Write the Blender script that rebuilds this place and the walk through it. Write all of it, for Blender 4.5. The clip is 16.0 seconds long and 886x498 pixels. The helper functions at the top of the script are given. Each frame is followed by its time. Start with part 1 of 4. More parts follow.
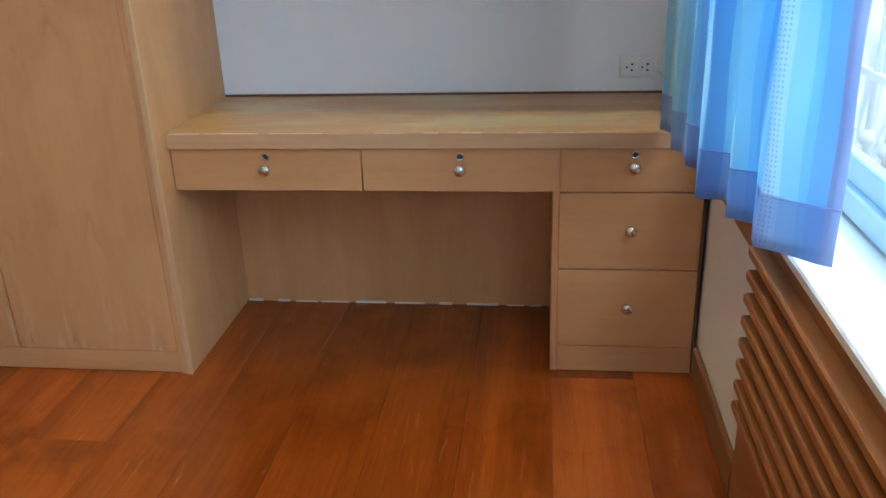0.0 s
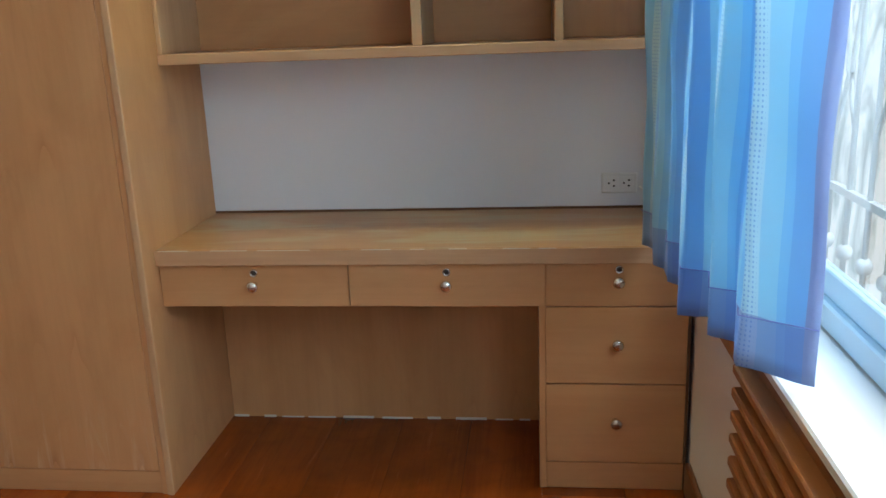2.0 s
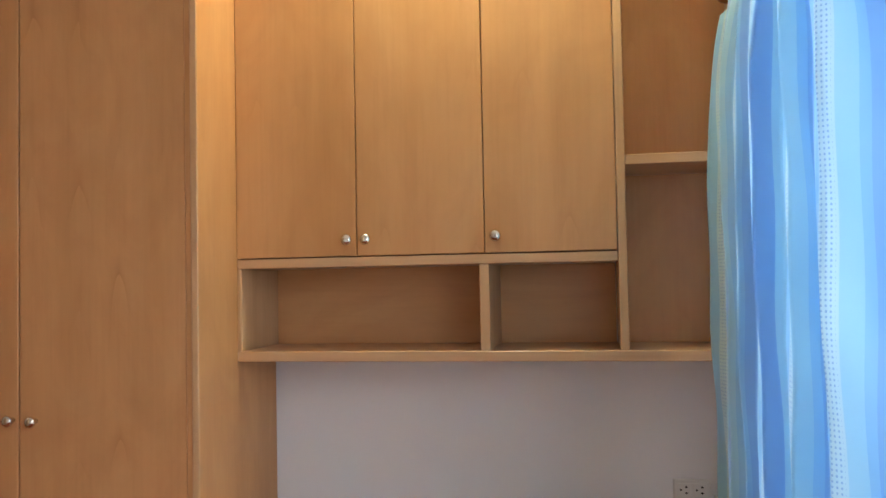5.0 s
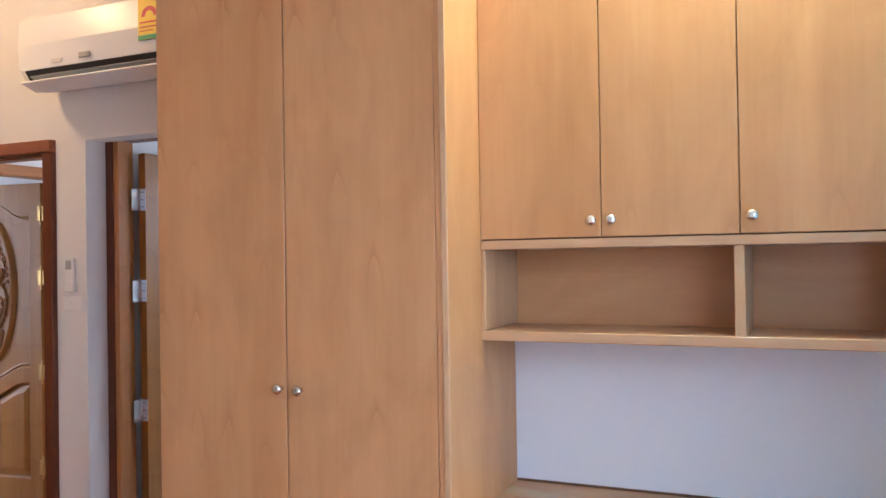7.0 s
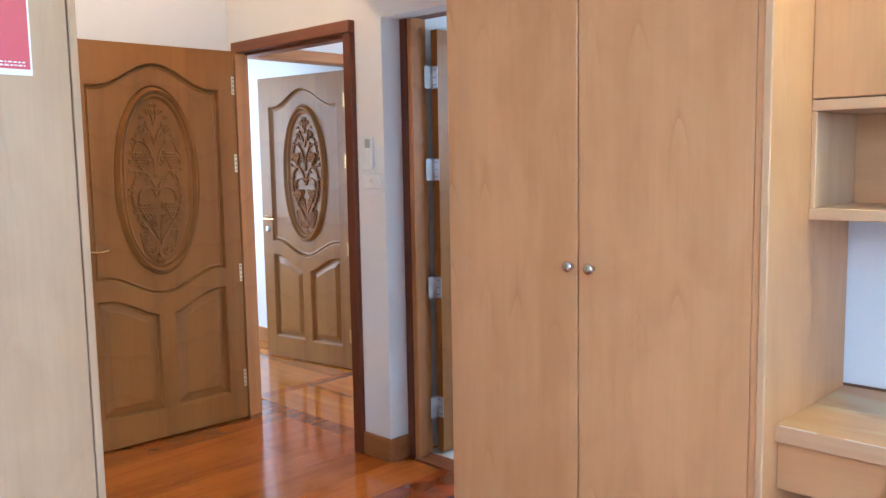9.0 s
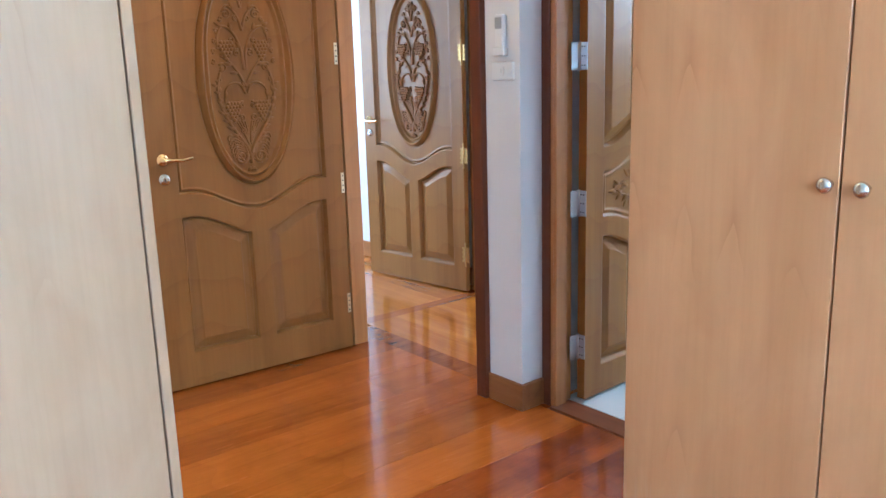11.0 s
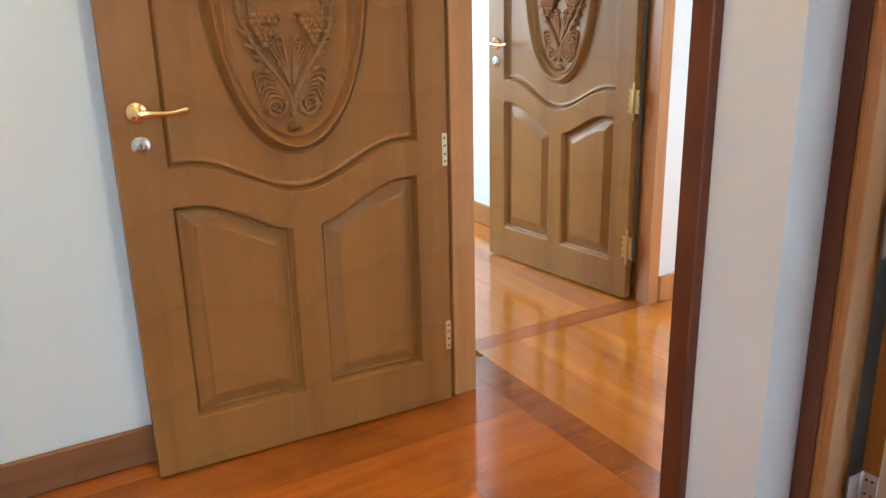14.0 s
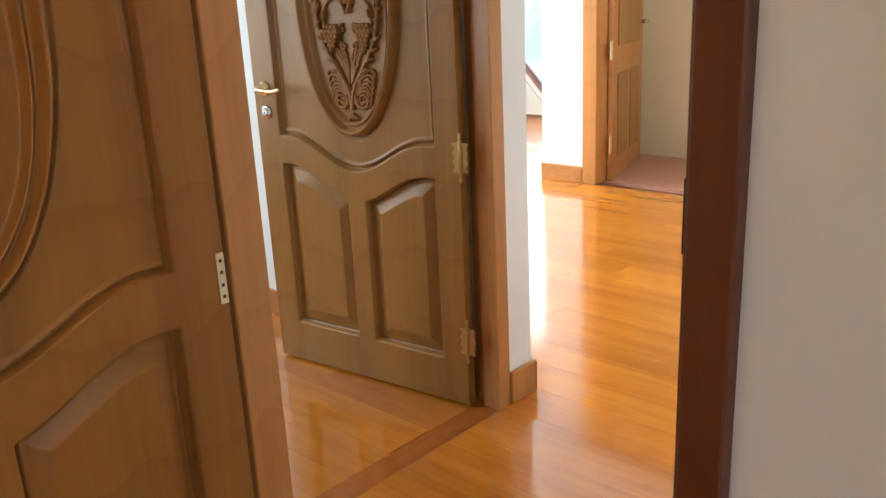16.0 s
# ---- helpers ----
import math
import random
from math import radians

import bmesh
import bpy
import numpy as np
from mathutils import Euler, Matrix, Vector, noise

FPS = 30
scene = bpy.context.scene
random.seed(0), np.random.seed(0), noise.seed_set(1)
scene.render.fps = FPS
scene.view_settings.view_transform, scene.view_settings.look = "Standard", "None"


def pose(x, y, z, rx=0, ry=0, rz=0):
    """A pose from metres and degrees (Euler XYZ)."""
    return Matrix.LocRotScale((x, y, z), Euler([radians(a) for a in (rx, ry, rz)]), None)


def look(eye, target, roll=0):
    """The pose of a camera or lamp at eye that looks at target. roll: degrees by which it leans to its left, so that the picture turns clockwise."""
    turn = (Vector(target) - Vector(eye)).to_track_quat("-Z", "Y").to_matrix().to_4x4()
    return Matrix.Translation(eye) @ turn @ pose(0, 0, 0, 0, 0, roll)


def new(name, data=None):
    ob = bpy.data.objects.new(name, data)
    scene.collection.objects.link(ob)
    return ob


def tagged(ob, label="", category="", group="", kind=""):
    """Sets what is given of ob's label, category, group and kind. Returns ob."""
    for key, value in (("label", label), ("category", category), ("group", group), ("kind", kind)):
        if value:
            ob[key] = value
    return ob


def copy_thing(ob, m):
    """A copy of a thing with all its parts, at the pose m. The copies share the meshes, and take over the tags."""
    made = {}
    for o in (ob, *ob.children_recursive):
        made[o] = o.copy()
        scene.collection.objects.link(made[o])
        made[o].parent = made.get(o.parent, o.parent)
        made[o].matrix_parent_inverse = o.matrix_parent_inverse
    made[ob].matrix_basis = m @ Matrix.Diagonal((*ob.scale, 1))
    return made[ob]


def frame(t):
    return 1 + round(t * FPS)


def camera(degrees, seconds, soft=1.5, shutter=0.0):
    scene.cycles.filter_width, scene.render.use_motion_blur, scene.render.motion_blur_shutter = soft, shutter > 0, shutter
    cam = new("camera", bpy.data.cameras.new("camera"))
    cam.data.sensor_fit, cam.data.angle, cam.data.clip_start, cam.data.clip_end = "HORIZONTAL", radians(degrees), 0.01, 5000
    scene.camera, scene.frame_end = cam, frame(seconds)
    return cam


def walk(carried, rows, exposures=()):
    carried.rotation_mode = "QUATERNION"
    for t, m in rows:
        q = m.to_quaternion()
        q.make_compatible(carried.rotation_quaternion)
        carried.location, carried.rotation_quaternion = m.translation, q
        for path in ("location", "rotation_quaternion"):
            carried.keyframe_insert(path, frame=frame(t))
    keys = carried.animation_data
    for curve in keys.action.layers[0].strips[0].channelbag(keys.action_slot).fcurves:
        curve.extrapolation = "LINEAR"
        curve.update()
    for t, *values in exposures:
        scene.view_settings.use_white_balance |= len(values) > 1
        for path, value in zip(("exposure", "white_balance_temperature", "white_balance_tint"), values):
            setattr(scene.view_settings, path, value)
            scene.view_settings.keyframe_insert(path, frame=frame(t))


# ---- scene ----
cam = camera(56.2, 16.0)

PATH = [
    (0, (0.504, -2.183, 1.295), (0.266, -0.349, 0.534), -2.1),
    (0.5, (0.511, -2.183, 1.289), (0.296, -0.353, 0.512), -2.3),
    (1, (0.517, -2.182, 1.288), (0.317, -0.351, 0.509), -2.6),
    (1.5, (0.521, -2.184, 1.303), (0.307, -0.309, 0.641), -2.9),
    (2, (0.521, -2.184, 1.324), (0.301, -0.266, 0.802), -2.2),
    (2.5, (0.516, -2.18, 1.348), (0.303, -0.237, 0.928), -1.4),
    (3, (0.512, -2.179, 1.374), (0.299, -0.212, 1.082), -0.9),
    (3.5, (0.515, -2.179, 1.409), (0.293, -0.201, 1.222), -0.4),
    (4, (0.515, -2.177, 1.431), (0.267, -0.193, 1.386), -0.5),
    (4.2, (0.521, -2.178, 1.438), (0.248, -0.196, 1.458), -0.6),
    (6.3, (0.452, -2.228, 1.527), (-0.118, -0.314, 1.616), -1.1),
    (6.5, (0.436, -2.227, 1.523), (-0.195, -0.33, 1.59), -1.1),
    (7, (0.398, -2.218, 1.498), (-0.427, -0.396, 1.518), -0.9),
    (7.5, (0.365, -2.201, 1.476), (-0.648, -0.477, 1.45), -0.9),
    (8, (0.328, -2.174, 1.461), (-0.83, -0.546, 1.376), -1.1),
    (8.5, (0.295, -2.112, 1.443), (-0.992, -0.590, 1.284), -1.15),
    (9, (0.271, -2.046, 1.414), (-1.118, -0.623, 1.198), -1.0),
    (9.5, (0.213, -1.981, 1.383), (-1.254, -0.651, 1.101), -1.6),
    (10, (0.054, -1.925, 1.352), (-1.442, -0.644, 1.003), -1.9),
    (10.2, (-0.027, -1.887, 1.355), (-1.524, -0.618, 0.976), -1.8),
    (12.3, (-0.869, -1.322, 1.320), (-2.406, -0.142, 0.828), -1.7),
    (12.5, (-0.949, -1.261, 1.310), (-2.498, -0.101, 0.803), -2.0),
    (13, (-1.187, -1.071, 1.297), (-2.800, -0.017, 0.762), -2.4),
    (13.5, (-1.375, -0.933, 1.270), (-3.040, 0.011, 0.691), -2.1),
    (14, (-1.596, -0.809, 1.286), (-3.243, 0.143, 0.670), -1.3),
    (14.5, (-1.783, -0.662, 1.273), (-3.400, 0.337, 0.650), -2.4),
    (15, (-1.969, -0.533, 1.286), (-3.543, 0.538, 0.674), -2.5),
    (15.5, (-2.173, -0.440, 1.268), (-3.667, 0.741, 0.657), -2.4),
    (16, (-2.389, -0.372, 1.287), (-3.696, 1.025, 0.704), -2.8),
]
EXPOSURES = [(0, -0.16, 5550, 2), (1.2, -0.16, 5750, 3), (2, -0.58, 6050, 5), (3.5, -0.68, 7100, 14), (4.2, -0.66, 7200, 17), (6.3, 0.12, 5700, 17), (7, 0.26, 5350, 15),
             (9, 0.62, 4850, 5), (10.2, 0.68, 4650, 3), (12.3, 0.96, 4450, -4), (13.5, 0.92, 4900, -4), (14.5, 0.70, 5300, -4), (16, 0.13, 6000, 0)]
walk(cam, [(t, look(eye, target, roll)) for t, eye, target, roll in PATH], EXPOSURES)

# ---- world and lights ----
world = bpy.data.worlds.new("sky")
scene.world = world
world.use_nodes = True
wn, wl = world.node_tree.nodes, world.node_tree.links
sky = wn.new("ShaderNodeTexSky")
sky.sky_type, sky.sun_disc = "NISHITA", False
sky.sun_elevation, sky.sun_rotation = radians(62), radians(70)
wn["Background"].inputs["Strength"].default_value = 0.12
wl.new(sky.outputs[0], wn["Background"].inputs[0])


def lamp(name, kind, energy, color, m, **more):
    data = bpy.data.lights.new(name, kind)
    data.energy, data.color = energy, color
    if kind == "AREA":
        data.shape = "RECTANGLE"
        data.size, data.size_y = more["size"]
        data.spread = radians(more.get("spread", 180))
    if kind == "SUN":
        data.angle = radians(more["angle"])
    if kind == "POINT":
        data.shadow_soft_size = more["radius"]
    ob = new(name, data)
    ob.matrix_world = m
    return ob


lamp("sun", "SUN", 1.0, (1.0, 0.96, 0.9), look((6, -4, 14), (0, 0, 0)), angle=12)
# daylight in the window openings
lamp("bedroom_window_light", "AREA", 29, (0.79, 0.89, 1.0), look((1.07, -1.72, 1.48), (-3, -1.72, 1.40)), size=(2.75, 1.4))
lamp("bedroom_sky_light", "AREA", 150, (0.82, 0.91, 1.0), look((1.85, -1.72, 2.45), (-0.2, -1.72, 0.35)), size=(3.0, 1.3))
lamp("stair_window_light", "AREA", 290, (0.95, 0.98, 1.0), look((-8.15, 3.3, 1.45), (-4, 3.0, 1.0)), size=(2.5, 2.0))
lamp("stair_back_window_light", "AREA", 60, (0.93, 0.97, 1.0), look((-7.1, 6.95, 1.55), (-7.0, 3.0, 0.6)), size=(2.2, 2.0))
lamp("second_room_window_light", "AREA", 46, (0.9, 0.95, 1.0), look((-6.42, -0.1, 1.5), (-5.2, 1.6, 1.1)), size=(1.8, 1.4))
lamp("bathroom_window_light", "AREA", 20, (0.93, 0.97, 1.0), look((-1.7, 2.52, 1.8), (-1.8, 0.7, 0.3)), size=(0.6, 0.6))
lamp("far_room_window_light", "AREA", 20, (1.0, 0.93, 0.82), look((-3.72, 5.4, 1.6), (-5.5, 5.3, 1.0)), size=(0.9, 1.2))
# the warm ceiling lamp of the entrance, whose light throws the air conditioner's shadow on the wall
lamp("entrance_lamp_light", "POINT", 19, (1.0, 0.57, 0.22), pose(-2.9, -0.38, 2.86), radius=0.05)

# the yellowish ceiling lamp above the desk, which throws the shelf's shadow on the desktop
lamp("desk_ceiling_light", "POINT", 54, (0.94, 0.98, 0.64), pose(0.15, -0.03, 2.86), radius=0.04)

# ---- materials ----


def mat(name, color, rough=0.5, metal=0.0, coat=0.0):
    m = bpy.data.materials.new(name)
    m.use_nodes = True
    b = m.node_tree.nodes["Principled BSDF"]
    b.inputs["Base Color"].default_value = (*color, 1)
    b.inputs["Roughness"].default_value = rough
    b.inputs["Metallic"].default_value = metal
    b.inputs["Coat Weight"].default_value = coat
    b.inputs["Coat Roughness"].default_value = 0.12
    return m


def coords(m, scale, use_random=False):
    n, l = m.node_tree.nodes, m.node_tree.links
    tc, mp = n.new("ShaderNodeTexCoord"), n.new("ShaderNodeMapping")
    mp.inputs["Scale"].default_value = scale
    l.new(tc.outputs["Object"], mp.inputs["Vector"])
    if use_random:
        info, comb = n.new("ShaderNodeObjectInfo"), n.new("ShaderNodeCombineXYZ")
        mul = n.new("ShaderNodeMath")
        mul.operation = "MULTIPLY"
        mul.inputs[1].default_value = 37.0
        l.new(info.outputs["Random"], mul.inputs[0])
        for k in range(3):
            l.new(mul.outputs[0], comb.inputs[k])
        l.new(comb.outputs[0], mp.inputs["Location"])
    return mp.outputs["Vector"]


def noise_node(m, vec, scale, detail=4.0, rough=0.55, dist=0.0):
    t = m.node_tree.nodes.new("ShaderNodeTexNoise")
    t.inputs["Scale"].default_value, t.inputs["Detail"].default_value = scale, detail
    t.inputs["Roughness"].default_value, t.inputs["Distortion"].default_value = rough, dist
    m.node_tree.links.new(vec, t.inputs["Vector"])
    return t.outputs["Fac"]


def ramp(m, fac, stops):
    r = m.node_tree.nodes.new("ShaderNodeValToRGB")
    e = r.color_ramp.elements
    while len(e) < len(stops):
        e.new(0.5)
    for k, (p, c) in enumerate(stops):
        e[k].position, e[k].color = p, (*c, 1)
    m.node_tree.links.new(fac, r.inputs[0])
    return r.outputs[0]


def blend(m, mode, fac, a, b):
    x = m.node_tree.nodes.new("ShaderNodeMix")
    x.data_type, x.blend_type = "RGBA", mode
    l = m.node_tree.links
    if isinstance(fac, (int, float)):
        x.inputs[0].default_value = fac
    else:
        l.new(fac, x.inputs[0])
    for sock, v in ((x.inputs[6], a), (x.inputs[7], b)):
        if isinstance(v, tuple):
            sock.default_value = (*v, 1)
        else:
            l.new(v, sock)
    return x.outputs[2]


def bump(m, height, strength, dist=0.002):
    b = m.node_tree.nodes.new("ShaderNodeBump")
    b.inputs["Strength"].default_value, b.inputs["Distance"].default_value = strength, dist
    m.node_tree.links.new(height, b.inputs["Height"])
    m.node_tree.links.new(b.outputs[0], m.node_tree.nodes["Principled BSDF"].inputs["Normal"])


def wood(name, light, dark, along, rough=0.4, coat=0.0, figure=0.5, use_random=False, streak=1.0, vary=0.0, pore=0.32, mottle=0.0, flame=0.0, scuffed=False, worn_by=1.0):
    """Wood with its grain along one axis: fine pores, streaks and a broad cathedral figure."""
    m = mat(name, light, rough, 0.0, coat)
    m.node_tree.nodes["Principled BSDF"].inputs["Specular IOR Level"].default_value = 0.5 if coat > 0.2 else 0.3
    k = "xyz".index(along)

    def sc(across, length):
        return tuple(length if i == k else across for i in range(3))
    fine = noise_node(m, coords(m, sc(90, 3.0), use_random), 1.0, 3.0)
    streaks = noise_node(m, coords(m, sc(9 * streak, 0.5), use_random), 1.0, 5.0, 0.6, 0.6)
    n, l = m.node_tree.nodes, m.node_tree.links
    wave = n.new("ShaderNodeTexWave")
    wave.wave_type, wave.bands_direction, wave.wave_profile = "RINGS", along.upper(), "SAW"
    wave.inputs["Scale"].default_value = 3.0
    wave.inputs["Distortion"].default_value, wave.inputs["Detail"].default_value = 5.0, 2.0
    wave.inputs["Detail Scale"].default_value = 0.7
    l.new(coords(m, sc(1.6, 0.42), use_random), wave.inputs["Vector"])
    col = ramp(m, streaks, [(0.25, dark), (0.55, light), (0.8, tuple(min(1, c * 1.1) for c in light))])
    fig = ramp(m, wave.outputs["Fac"], [(0.0, (1, 1, 1)), (0.82, (0.97, 0.95, 0.93)), (1.0, (0.80, 0.74, 0.70))])
    col = blend(m, "MULTIPLY", figure, col, fig)
    pores = ramp(m, fine, [(0.3, (0.82, 0.78, 0.74)), (0.55, (1, 1, 1))])
    col = blend(m, "MULTIPLY", pore, col, pores)
    if mottle:
        cloud = ramp(m, noise_node(m, coords(m, sc(5.0, 2.2)), 1.0, 4.0, 0.55, 1.2), [(0.32, (0.84, 0.78, 0.74)), (0.60, (1, 1, 1))])
        col = blend(m, "MULTIPLY", mottle, col, cloud)
    if flame:
        # book-matched leaves of veneer with pointed cathedral figures, mirrored about their joints
        def op(kind, a, b=0.0, c=0.0):
            x = n.new("ShaderNodeMath")
            x.operation = kind
            for sock, v in zip(x.inputs, (a, b, c)):
                if isinstance(v, (int, float)):
                    sock.default_value = v
                else:
                    l.new(v, sock)
            return x.outputs[0]
        split = n.new("ShaderNodeSeparateXYZ")
        l.new(coords(m, (1, 1, 1)), split.inputs[0])
        u = split.outputs[0] if along != "x" else split.outputs[2]
        length = split.outputs["xyz".index(along)]
        u = op("ADD", u, split.outputs[1]) if along == "z" else u
        side = op("PINGPONG", op("ADD", u, 0.03), 0.135)
        off = op("ABSOLUTE", op("SUBTRACT", side, 0.062))
        sway = op("MULTIPLY", noise_node(m, coords(m, (4.3, 4.3, 1.9)), 1.0, 3.0), 1.5)
        rise = op("ADD", op("ADD", op("MULTIPLY", length, 2.3), op("MULTIPLY", op("POWER", off, 1.35), 26.0)), sway)
        saw = op("FRACT", rise)
        arch = op("MULTIPLY", op("GREATER_THAN", saw, 0.02), op("POWER", op("SUBTRACT", 1.0, saw), 7.0))
        near = op("MAXIMUM", op("SUBTRACT", 1.0, op("MULTIPLY", off, 24.0)), 0.0)
        patchy = ramp(m, noise_node(m, coords(m, (2.7, 2.7, 2.1)), 1.0, 2.0), [(0.42, (0, 0, 0)), (0.62, (1, 1, 1))])
        arch = op("MULTIPLY", op("MULTIPLY", op("MULTIPLY", arch, near), flame), patchy)
        col = blend(m, "MULTIPLY", arch, col, (0.70, 0.58, 0.50))
    if scuffed:
        # pale rubbed patches low on the doors
        low = ramp(m, noise_node(m, coords(m, (26, 26, 3.0)), 1.0, 5.0, 0.65, 0.8), [(0.50, (0, 0, 0)), (0.70, (0.55, 0.55, 0.55))])
        zone = n.new("ShaderNodeSeparateXYZ")
        l.new(coords(m, (1, 1, 1)), zone.inputs[0])
        band = n.new("ShaderNodeMapRange")
        band.inputs["From Min"].default_value, band.inputs["From Max"].default_value = 0.34, 0.16
        l.new(zone.outputs[2], band.inputs["Value"])
        low = blend(m, "MULTIPLY", 1.0, low, band.outputs[0])
        col = blend(m, "MIX", low, col, (0.68, 0.50, 0.34))
    if use_random:
        scuff = ramp(m, noise_node(m, coords(m, sc(38, 2.2), use_random), 1.0, 6.0, 0.7, 1.5), [(0.61, (0, 0, 0)), (0.72, (0.5, 0.5, 0.5))])
        col = blend(m, "MIX", scuff, col, tuple(min(1, c * 1.5 + 0.06) for c in light))
        stain = ramp(m, noise_node(m, coords(m, (2.4, 2.4, 2.4), use_random), 1.0, 4.0, 0.6, 0.4), [(0.30, (0.42, 0.36, 0.34)), (0.52, (1, 1, 1))])
        col = blend(m, "MULTIPLY", 0.7 * worn_by, col, stain)
        vein = ramp(m, noise_node(m, coords(m, sc(60, 3.2), use_random), 1.0, 7.0, 0.72, 1.4), [(0.28, (0.55, 0.45, 0.40)), (0.47, (1, 1, 1)), (0.72, (1.15, 1.18, 1.15))])
        col = blend(m, "MULTIPLY", 0.45 * worn_by, col, vein)
    if vary:
        info = n.new("ShaderNodeObjectInfo")
        tone = ramp(m, info.outputs["Random"], [(0.0, (1 - vary, 1 - vary * 1.15, 1 - vary * 1.25)), (0.5, (1, 1, 1)), (1.0, (1 + vary * 0.5, 1 + vary * 0.4, 1 + vary * 0.3))])
        col = blend(m, "MULTIPLY", 1.0, col, tone)
    l.new(col, n["Principled BSDF"].inputs["Base Color"])
    worn = ramp(m, noise_node(m, coords(m, (3, 3, 3), use_random), 1.0, 4.0), [(0.3, (rough * 0.92,) * 3), (0.75, (min(1, rough * 1.12),) * 3)])
    l.new(worn, n["Principled BSDF"].inputs["Roughness"])
    bump(m, fine, 0.12, 0.001)
    return m


def plaster(name, color, rough=0.7):
    m = mat(name, color, rough)
    big = noise_node(m, coords(m, (0.9, 0.9, 0.9)), 1.0, 3.0)
    fine = noise_node(m, coords(m, (140, 140, 140)), 1.0, 2.0)
    col = ramp(m, big, [(0.3, tuple(c * 0.94 for c in color)), (0.7, color)])
    m.node_tree.links.new(col, m.node_tree.nodes["Principled BSDF"].inputs["Base Color"])
    bump(m, fine, 0.08, 0.001)
    return m


BEECH, BEECH_D = (0.60, 0.322, 0.140), (0.53, 0.264, 0.104)
veneer_v = wood("beech_veneer_upright", BEECH, BEECH_D, "z", 0.42, 0.04, 0.05, streak=0.5, pore=0.2, mottle=0.55, flame=0.35)
veneer_w = wood("rubbed_beech_veneer", BEECH, BEECH_D, "z", 0.40, 0.06, 0.05, streak=0.5, pore=0.2, mottle=0.6, flame=0.75, scuffed=True)
veneer_h = wood("beech_veneer_level", BEECH, BEECH_D, "x", 0.42, 0.04, 0.05, streak=0.5, pore=0.16, mottle=0.55)
veneer_p = wood("pale_beech_veneer", (0.45, 0.31, 0.19), (0.405, 0.27, 0.157), "z", 0.36, 0.1, 0.05, streak=0.5, pore=0.2, mottle=0.55, flame=0.5)
worn_top = wood("worn_beech_top", (0.54, 0.29, 0.12), (0.46, 0.23, 0.09), "x", 0.34, 0.1, 0.05)
wt = worn_top.node_tree
wear = ramp(worn_top, noise_node(worn_top, coords(worn_top, (1.6, 7.0, 3.0)), 1.0, 5.0, 0.6, 0.5), [(0.46, (0, 0, 0)), (0.62, (0.8, 0.8, 0.8))])
old = wt.nodes["Principled BSDF"].inputs["Base Color"].links[0].from_socket
wt.links.new(blend(worn_top, "MIX", wear, old, (0.56, 0.45, 0.24)), wt.nodes["Principled BSDF"].inputs["Base Color"])
edge_v = wood("beech_edging_upright", (0.60, 0.38, 0.20), (0.52, 0.31, 0.15), "z", 0.4, 0.05, 0.2)
edge_h = wood("beech_edging_level", (0.60, 0.37, 0.20), (0.52, 0.30, 0.15), "x", 0.4, 0.05, 0.2)
teak_v = wood("teak_upright", (0.300, 0.142, 0.034), (0.205, 0.088, 0.019), "z", 0.40, 0.08, 0.45, streak=0.6)
teak_p = wood("teak_carved", (0.280, 0.122, 0.032), (0.195, 0.076, 0.019), "z", 0.5, 0.0, 0.25)
teak_e = wood("red_brown_teak_upright", (0.278, 0.117, 0.024), (0.190, 0.073, 0.014), "z", 0.42, 0.03, 0.45, streak=0.6)
teak_b = wood("honey_teak_upright", (0.32, 0.138, 0.026), (0.22, 0.086, 0.015), "z", 0.40, 0.06, 0.45, streak=0.6)
teak_h = wood("teak_level", (0.30, 0.125, 0.038), (0.22, 0.084, 0.024), "x", 0.4, 0.1, 0.4)
teak_y = wood("teak_along_wall", (0.235, 0.098, 0.038), (0.17, 0.066, 0.024), "y", 0.4, 0.1, 0.4)
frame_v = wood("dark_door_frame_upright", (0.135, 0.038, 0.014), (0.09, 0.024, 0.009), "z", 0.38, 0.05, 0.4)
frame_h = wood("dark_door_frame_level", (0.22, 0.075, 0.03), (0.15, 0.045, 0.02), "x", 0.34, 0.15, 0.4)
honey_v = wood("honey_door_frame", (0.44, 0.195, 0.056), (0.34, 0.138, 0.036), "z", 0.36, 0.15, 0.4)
honey_y = wood("honey_door_head", (0.42, 0.19, 0.06), (0.32, 0.13, 0.04), "y", 0.36, 0.15, 0.4)
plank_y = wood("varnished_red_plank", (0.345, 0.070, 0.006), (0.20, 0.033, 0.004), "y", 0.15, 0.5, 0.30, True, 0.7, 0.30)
# the same boards, lighter and oranger: the entrance's brighter light put into their colour
plank_lit = wood("varnished_red_plank_lit", (0.46, 0.122, 0.009), (0.31, 0.066, 0.005), "y", 0.14, 0.5, 0.30, True, 0.7, 0.22, worn_by=0.6)
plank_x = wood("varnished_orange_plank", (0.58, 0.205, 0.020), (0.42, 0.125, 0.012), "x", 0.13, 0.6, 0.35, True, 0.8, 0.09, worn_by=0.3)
plank_d = wood("dark_border_plank", (0.36, 0.105, 0.015), (0.23, 0.056, 0.009), "y", 0.16, 0.35, 0.4, True)
slat_y = wood("stained_slat", (0.31, 0.122, 0.040), (0.22, 0.078, 0.025), "y", 0.4, 0.08, 0.3)
wall_white = plaster("white_wall_paint", (0.77, 0.76, 0.74))
wall_desk_white = plaster("cool_white_wall_paint", (0.82, 0.83, 0.85), 0.6)
wall_cream = plaster("cream_wall_paint", (0.78, 0.69, 0.50))
ceil_white = plaster("ceiling_paint", (0.80, 0.79, 0.77))
sill_stone = plaster("pale_sill", (0.74, 0.73, 0.70), 0.35)
